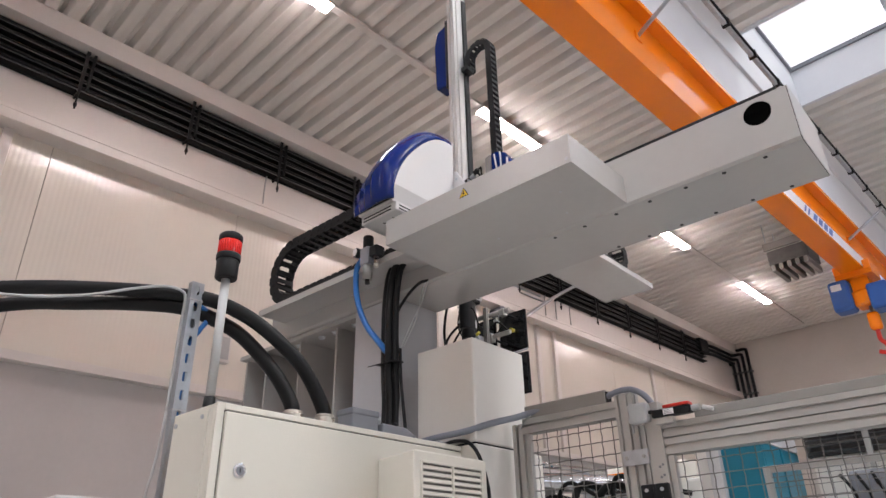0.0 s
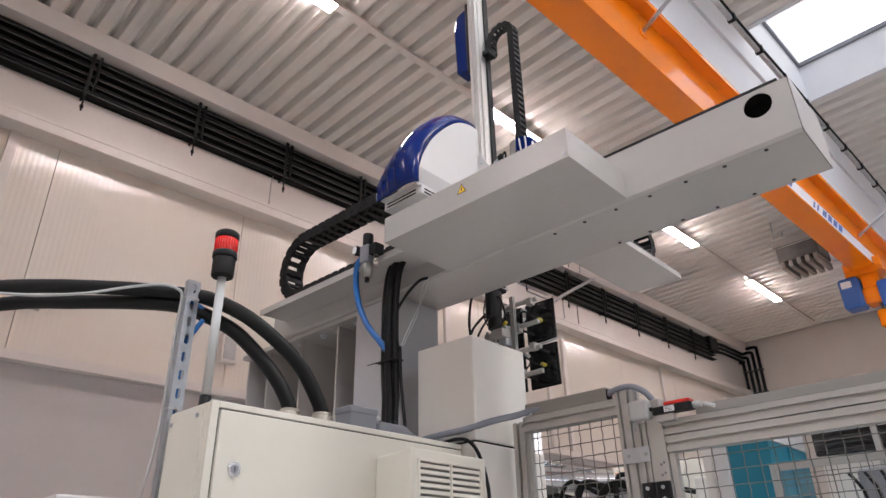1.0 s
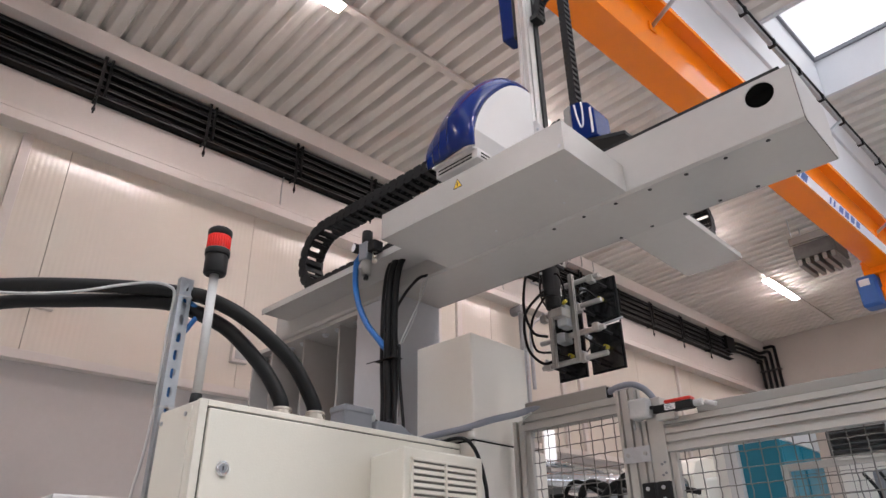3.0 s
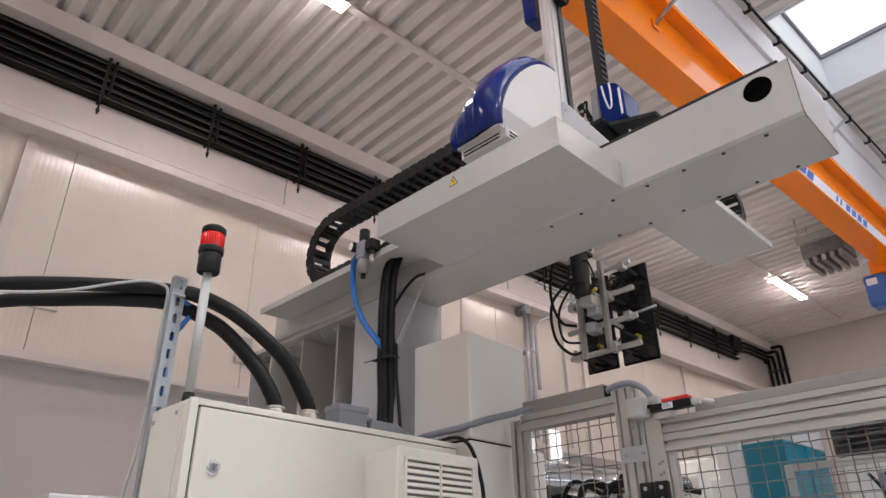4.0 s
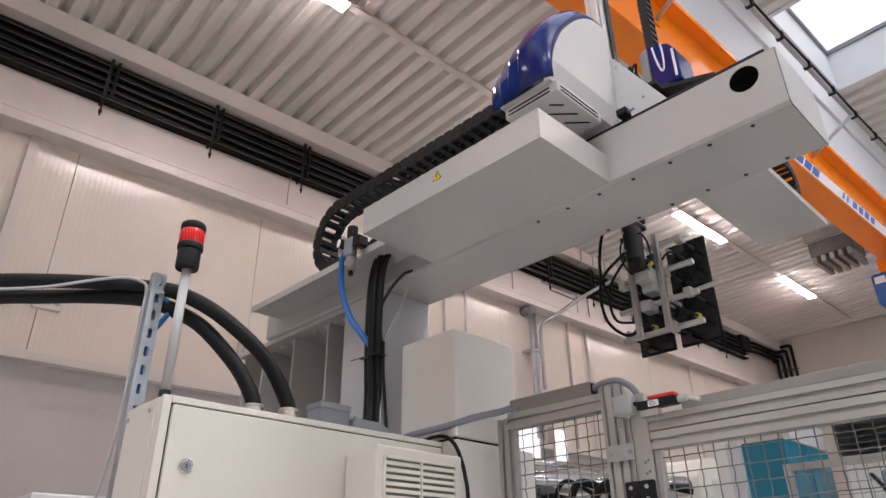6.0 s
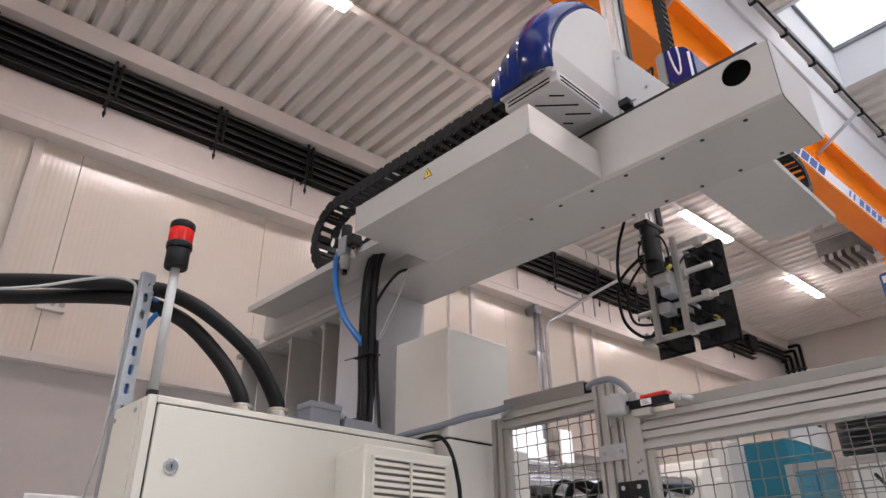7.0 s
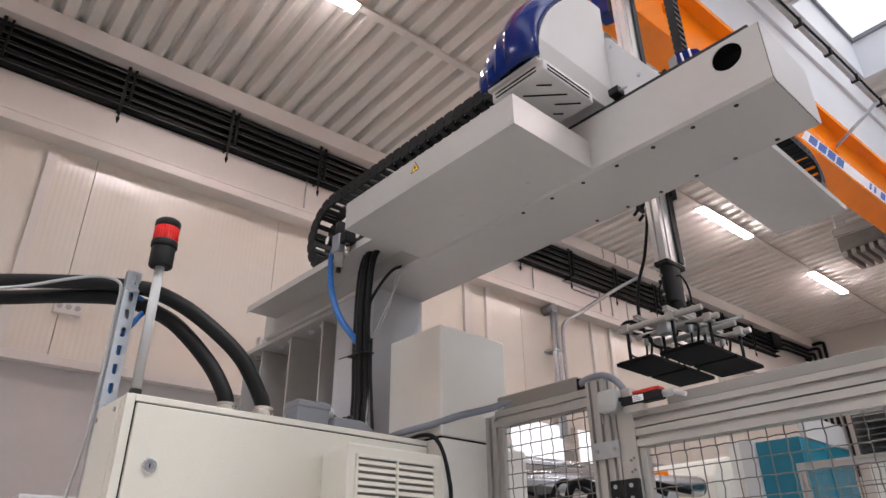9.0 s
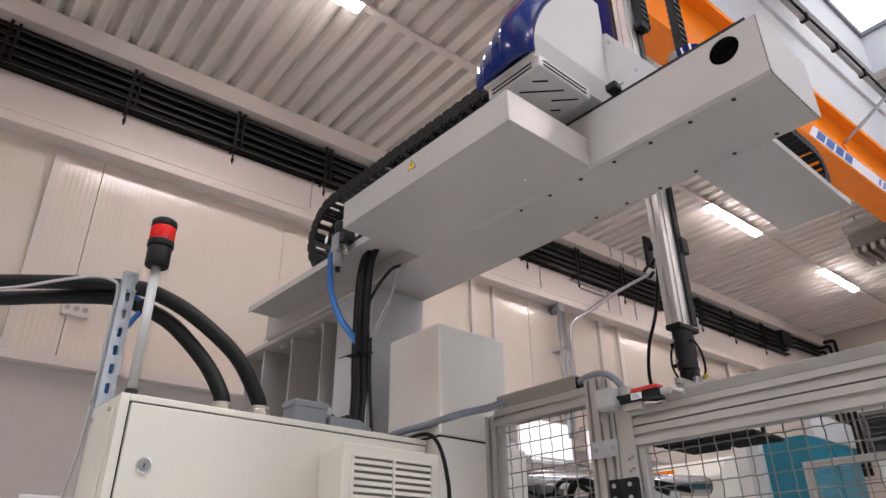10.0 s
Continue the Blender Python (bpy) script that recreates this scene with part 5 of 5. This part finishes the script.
    part("body", box(-0.640, -0.515, 0.135, 0.166, 1.9385, 1.962, 0.004), M_BLACK, s)
    part("cover", box(-0.600, -0.518, 0.134, 0.167, 1.9622, 1.972, 0.003), M_RED, s, "red cover")
    part("key", box(-0.655, -0.640, 0.145, 0.156, 1.955, 1.966, 0.002), M_BLACK, s)
    part("type_plate", box(-0.600, -0.567, 0.1345, 0.1351, 1.942, 1.959), M_LABEL_WHITE, s)
    for i in range(3):
        part("print_bar", box(-0.597, -0.572 - 0.004 * i, 0.1341, 0.1345, 1.945 + 0.0045 * i, 1.947 + 0.0045 * i), M_JBOX, s)
    part("gland", rod((-0.515, 0.15, 1.951), (-0.49, 0.15, 1.951), 0.010, 12, bevel=0.002), M_WIRE_GREY, s)
    part("plug", rod((-0.482, 0.15, 1.950), (-0.452, 0.15, 1.938), 0.0065, 10), M_ROBOT_WHITE, s)
    t = thing("guard_strip", 0.3, 0.19, 1.93, "brown-grey cover strip on the gate rail", "cable duct", MACHINE)
    part("strip", prism([(0.172, 1.9265), (0.212, 1.9265), (0.212, 1.955), (0.172, 1.955)], "x", -0.52, 1.2, 0.002), M_DUCT, t)
    k = thing("black_cable", -1.2, -0.02, 1.7, "black cable hanging down beside the cooling unit", "cable", MACHINE)
    part("cable", tube([(-1.36, -0.03, 1.936), (-1.30, -0.025, 1.942), (-1.25, -0.022, 1.934), (-1.215, -0.02, 1.905), (-1.19, -0.02, 1.86), (-1.172, -0.02, 1.80), (-1.162, -0.02, 1.72), (-1.16, -0.02, 1.4)], 0.0065, 8), M_CABLE, k)
    c = thing("cable_clamp", -1.4, -0.01, 1.93, "grey clamp on the cabinet's top edge", "clamp", MACHINE)
    part("clamp", box(-1.45, -1.36, -0.04, 0.01, 1.9265, 1.95, 0.005), M_JBOX, c)


def behind_fence():
    """Parts of the machine seen through the mesh."""
    c = thing("press_cylinder", -1.93, 1.96, 0, "ground steel cylinder lying across the machine", "cylinder", MACHINE)
    part("barrel", rod((-2.30, 1.22, 2.02), (-1.69, 2.45, 2.02), 0.058, 32, bevel=0.006), M_STEELBAR, c)
    part("barrel_cap", rod((-1.69, 2.45, 2.02), (-1.683, 2.465, 2.02), 0.050, 28, bevel=0.004), M_DARKMACH, c)
    for u, v in ((-2.12, 1.58), (-1.80, 2.22)):
        part("cradle", box(u - 0.05, u + 0.05, v - 0.05, v + 0.05, 0.0, 1.97, 0.006), M_DARKMACH, c)
    b = thing("slide_bar", -2.08, 1.6, 0, "bright chrome slide bar on two stays", "bar", MACHINE)
    part("bar", rod((-2.16, 1.10, 2.12), (-1.99, 2.25, 2.12), 0.021, 20), M_CHROME, b)
    for u, v in ((-2.13, 1.30), (-2.02, 2.05)):
        part("stay", box(u - 0.02, u + 0.02, v - 0.02, v + 0.02, 0.0, 2.105, 0.003), M_GALV, b)
    m = thing("clamping_unit", -1.5, 1.1, 0, "dark oily steel clamping unit with hoses", "machine", MACHINE)
    part("platen", box(-2.2, -1.0, 0.75, 1.05, 0.0, 1.76, 0.01), M_DARKMACH, m)
    part("platen_top", box(-2.1, -0.95, 0.7, 0.9, 1.76, 1.80, 0.004), M_GALV, m)
    part("valve_bank", box(-1.62, -1.44, 0.70, 0.80, 1.801, 1.865, 0.006), M_DARKMACH, m)
    part("white_post", box(-1.89, -1.77, 0.88, 0.94, 0.0, 2.10, 0.004), M_ROBOT_WHITE, m, "white upright machine post")
    rnd = random.Random(7)
    for i in range(9):
        u = -1.75 + i * 0.09
        part("hose", tube([(u, 0.72, 1.63), (u + 0.03, 0.66, 1.74), (u + rnd.uniform(0.05, 0.15), 0.68, 1.81 + rnd.uniform(0, 0.06)), (u + 0.22, 0.75, 1.78)], rnd.uniform(0.008, 0.016), 8), M_CABLE, m)
    for i in range(8):
        u = -1.8 + i * 0.1
        part("fitting", rod((u, 0.69, 1.74), (u, 0.64, 1.75), rnd.uniform(0.010, 0.02), 8), M_BRASS if i % 3 == 0 else M_GALV, m)
    h = thing("beige_housing", -2.3, 3.4, 0, "pale beige machine housing with a rounded cover", "machine housing", MACHINE)
    part("housing", box(-3.6, -1.55, 2.95, 3.9, 0.0, 2.12, 0.02), M_CUBE, h)
    part("cover", prism([(2.75, 1.6), (3.2, 1.6), (3.2, 2.26), (3.0, 2.26), (2.85, 2.22), (2.77, 2.12)], "x", -2.45, -1.75, 0.01), M_CREAM, h)
    part("orange_plate", box(-2.35, -2.05, 2.742, 2.748, 2.12, 2.18), M_ORANGE, h, "small orange plate")
    t = thing("teal_guard", -1.12, 2.6, 0, "teal painted machine guard with a white upper fascia", "machine guard", MACHINE)
    part("guard_front", box(-1.243, -1.012, 2.30, 2.33, 0.0, 2.19, 0.003), M_TEAL, t)
    part("guard_side", box(-1.042, -1.012, 2.331, 2.98, 0.0, 2.19, 0.003), M_TEAL, t)
    part("fascia", box(-1.04, -1.008, 2.40, 2.98, 2.193, 2.325, 0.003), M_ROBOT_WHITE, t, "white upper fascia")
    part("corner_post", box(-1.318, -1.246, 2.26, 2.33, 0.0, 2.20, 0.003), M_ROBOT_WHITE, t, "white corner post")
    part("rear_post", box(-1.405, -1.322, 2.31, 2.38, 0.0, 2.22, 0.003), M_CUBE, t)
    part("guard_rib", box(-1.011, -1.002, 2.62, 2.66, 0.0, 2.185), M_TEAL, t)
    w = thing("inner_frame", -0.3, 1.93, 0, "grey aluminium frame with wire mesh inside the cell", "fence", MACHINE)
    part("post", profile_bar(0, 2.0, "z", -0.892, 1.93, 0.032, 0.032, 1, 0.006, 0.008), M_ALU, w)
    part("rail", profile_bar(-0.875, 0.5, "x", 1.93, 1.984, 0.032, 0.032, 1, 0.006, 0.008), M_ALU, w)
    mesh_panel("mesh", -0.875, 0.3, 1.3, 1.967, 1.93, w, 0.05)
    b = thing("louvred_unit", -0.6, 3.1, 0, "dark louvred cooling unit behind the gate", "cooling unit", MACHINE)
    part("body", box(-0.97, 0.3, 3.03, 3.4, 2.17, 2.40, 0.006), M_DARKMACH, b)
    for i in range(6):
        part("louvre", prism([(3.028, 2.385 - i * 0.036), (2.985, 2.37 - i * 0.036), (2.985, 2.364 - i * 0.036), (3.028, 2.379 - i * 0.036)], "x", -0.95, 0.28), M_TRAYLIP, b)
    for u in (-0.62, -0.1):
        part("upright", box(u, u + 0.035, 2.96, 2.984, 1.6, 2.42, 0.003), M_ALU, b)
    part("stand", box(-0.95, 0.28, 3.05, 3.38, 0.0, 2.169, 0.006), M_CUBE, b)
    part("drive", box(-0.70, -0.42, 2.70, 2.95, 0.0, 2.03, 0.02), M_JBOX, b)
    for k in range(4):
        part("cable", tube([(-0.70 + 0.07 * k, 2.70, 1.95), (-0.72 + 0.08 * k, 2.62, 2.0), (-0.66 + 0.07 * k, 2.60, 1.88), (-0.70 + 0.08 * k, 2.69, 1.70)], 0.009, 6), M_CABLE, b)


def far_wall_things():
    w = thing("window_1", WX + 0.02, 9.05, 3.3, "bright window in the far wall", "window", kind="structure")
    for y0, y1 in ((8.08, 9.42), (9.75, 10.15)):
        part("window_frame", box(WX - 0.008, WX + 0.115, y0, y1, 3.33, 4.03, 0.01), M_WHITE_STEEL, w)
        part("pane", box(WX + 0.116, WX + 0.122, y0 + 0.05, y1 - 0.05, 3.38, 3.98), M_SKYPANE, w)
    p = thing("conduit_pipe", WX + 0.2, 9.3, 3.5, "grey steel conduit pipes bent up along the wall", "pipe")
    for dy in (0.0, 0.10):
        part("pipe", rod((WX + 0.2, 9.28 + dy, 3.75), (WX + 0.2, 9.28 + dy, 6.1), 0.042, 10), M_GALV, p)
    part("pipe", tube([(WX + 0.3, 9.42, 4.6), (WX + 0.3, 9.42, 5.5), (WX + 0.3, 9.5, 5.85), (WX + 0.3, 9.95, 6.15), (WX + 0.3, 11.0, 6.85), (WX + 0.3, 12.3, 7.62)], 0.035, 10), M_GALV, p)
    part("elbow", rod((WX + 0.0, 9.3, 6.12), (WX + 0.26, 9.3, 6.12), 0.09, 14), M_JBOX, p)
    for z in (4.2, 5.3):
        part("clamp", box(WX - 0.01, WX + 0.25, 9.22, 9.44, z, z + 0.04), M_GALV, p)
    s = thing("wall_socket", WX + 0.03, 1.55, 4.3, "small grey socket box on the panel wall", "socket")
    part("box", box(WX - 0.008, WX + 0.07, 1.38, 1.66, 4.20, 4.36, 0.01), M_WHITE_STEEL, s)
    for i in range(3):
        part("outlet", rod((WX + 0.07, 1.43 + 0.09 * i, 4.28), (WX + 0.08, 1.43 + 0.09 * i, 4.28), 0.03, 12), M_WIRE_GREY, s)
    w = thing("white_housing", -2.5, 0.95, 0, "white machine housing low behind the cabinet", "machine housing")
    part("housing", box(-2.80, -2.52, 0.76, 1.15, 0.0, 1.797, 0.006), M_ROBOT_WHITE, w)
    part("housing_low", box(-3.8, -3.06, 0.76, 1.15, 0.0, 1.83, 0.006), M_ROBOT_WHITE, w)
    part("bridge", box(-3.07, -2.79, 0.8, 1.1, 0.0, 1.6, 0.004), M_ROBOT_WHITE, w)
    s2 = thing("wall_box", WX + 0.03, 3.9, 4.2, "pale service box on the panel wall", "socket")
    part("box", box(WX - 0.008, WX + 0.09, 3.74, 3.96, 4.05, 4.42, 0.01), M_WHITE_STEEL, s2)
    part("lid", box(WX + 0.091, WX + 0.10, 3.77, 3.93, 4.09, 4.38, 0.003), M_WIRE_GREY, s2)


fence()
behind_fence()
far_wall_things()


# ---------------------------------------------------------------- motion of the robot
def at_rows(rows, t):
    """Straight interpolation in rows of time and value."""
    return float(np.interp(t, [r[0] for r in rows], [r[1] for r in rows]))


ALONG = [(0, -0.877), (0.5, -0.808), (1, -0.735), (1.5, -0.663), (2, -0.587), (2.5, -0.514), (3, -0.443), (3.5, -0.371), (4, -0.300), (4.5, -0.226), (5, -0.154),
         (5.5, -0.086), (6, -0.034), (6.5, -0.006), (7, 0), (10, 0)]
ACROSS = [(0, 0), (5.5, 0), (6, 0.012), (6.5, 0.052), (7, 0.108), (7.5, 0.190), (8, 0.216), (8.5, 0.218), (10, 0.218)]
DOWN = [(0, 0), (7, 0), (7.5, -0.002), (8, -0.042), (8.5, -0.092), (9, -0.145), (9.5, -0.232), (10, -0.387)]
FLIP = [(0, 0), (7.7, 0), (7.9, 6), (8.0, 14), (8.1, 26), (8.2, 43), (8.3, 57), (8.4, 70), (8.5, 80), (8.6, 87), (8.7, 90), (10, 90)]
TIMES = sorted({0, 0.5, 1, 1.5, 2, 2.5, 3, 3.5, 4, 4.5, 5, 5.5, 6, 6.5, 7, 7.25, 7.5, 7.7, 7.8, 7.9, 8.0, 8.1, 8.2, 8.3, 8.4, 8.5, 8.6, 8.7, 9, 9.25, 9.5, 9.75, 10})


def u_path(s, x_end, z_low, radius, x_fix, total):
    """A place on a U-shaped chain, s from its moving end: top strand, half turn at -x, bottom strand. Gives x, z, angle."""
    # total = (x_end - c) + pi r + (x_fix - c)
    c = (x_end + x_fix - total + math.pi * radius) / 2
    top = x_end - c
    if s < top:
        return x_end - s, z_low + 2 * radius, math.pi
    s -= top
    if s < math.pi * radius:
        a = s / radius
        return c - radius * math.sin(a), z_low + radius + radius * math.cos(a), math.pi + a
    s -= math.pi * radius
    return c + s, z_low, 2 * math.pi


def motions():
    walk(CARRIAGE, [(t, MACHINE @ Matrix.Translation((at_rows(ALONG, t), 0, 0))) for t in TIMES])
    walk(SLIDE, [(t, MACHINE @ Matrix.Translation((at_rows(ALONG, t), at_rows(ACROSS, t), 0))) for t in TIMES])
    walk(ARM, [(t, MACHINE @ Matrix.Translation((at_rows(ALONG, t), at_rows(ACROSS, t), at_rows(DOWN, t)))) for t in TIMES])
    walk(GRIPPER, [(t, MACHINE @ Matrix.Translation((-0.645 + at_rows(ALONG, t), 0.4025 + at_rows(ACROSS, t), 2.4625 + at_rows(DOWN, t))) @ pose(0, 0, 0, -at_rows(FLIP, t))) for t in TIMES])
    # chain on the beam: fixed on the shelf, led by the carriage
    for i, l in enumerate(LINKS1):
        rows = []
        for t in TIMES:
            x, z, a = u_path((i + 0.5) * PITCH, -0.80 + at_rows(ALONG, t), 2.709, 0.147, -1.51, 34 * PITCH)
            rows.append((t, pose(x, -0.085, z, 0, -math.degrees(a), 0)))
        walk(l, rows)
    # chain from the pod up and over to the arm
    for i, l in enumerate(LINKS2):
        rows = []
        for t in TIMES:
            du, dv, dz = at_rows(ALONG, t), at_rows(ACROSS, t), at_rows(DOWN, t)
            s = (i + 0.5) * 0.034
            r = 0.070
            total = 29 * 0.034
            lo, hi = 3.365, 3.985 + dz
            # up from the pod, half turn, down to the bracket on the arm
            top = (total - math.pi * r + lo + hi) / 2
            if s < top - lo:
                u, z, a = -0.470, lo + s, -90
            elif s < top - lo + math.pi * r:
                k = (s - (top - lo)) / r
                u, z, a = -0.470 - r + r * math.cos(k), top + r * math.sin(k), -90 - math.degrees(k)
            else:
                u, z, a = -0.470 - 2 * r, top - (s - (top - lo) - math.pi * r), -270
            rows.append((t, pose(u + du, 0.405 + dv, z, 0, a, 0)))
        walk(l, rows)
    # chain on the tray, bent over away from the beam
    for i, l in enumerate(LINKS3):
        rows = []
        for t in TIMES:
            du, dv = at_rows(ALONG, t), at_rows(ACROSS, t)
            x, z, a = u_path((i + 0.5) * 0.042, -(0.80 + dv), 3.030, 0.085, -0.80, 30 * 0.042)
            rows.append((t, Matrix.Translation((-0.385 + du, 0, 0)) @ pose(0, 0, 0, 0, 0, -90) @ pose(x, 0, z, 0, -math.degrees(a), 0)))
        walk(l, rows)


motions()
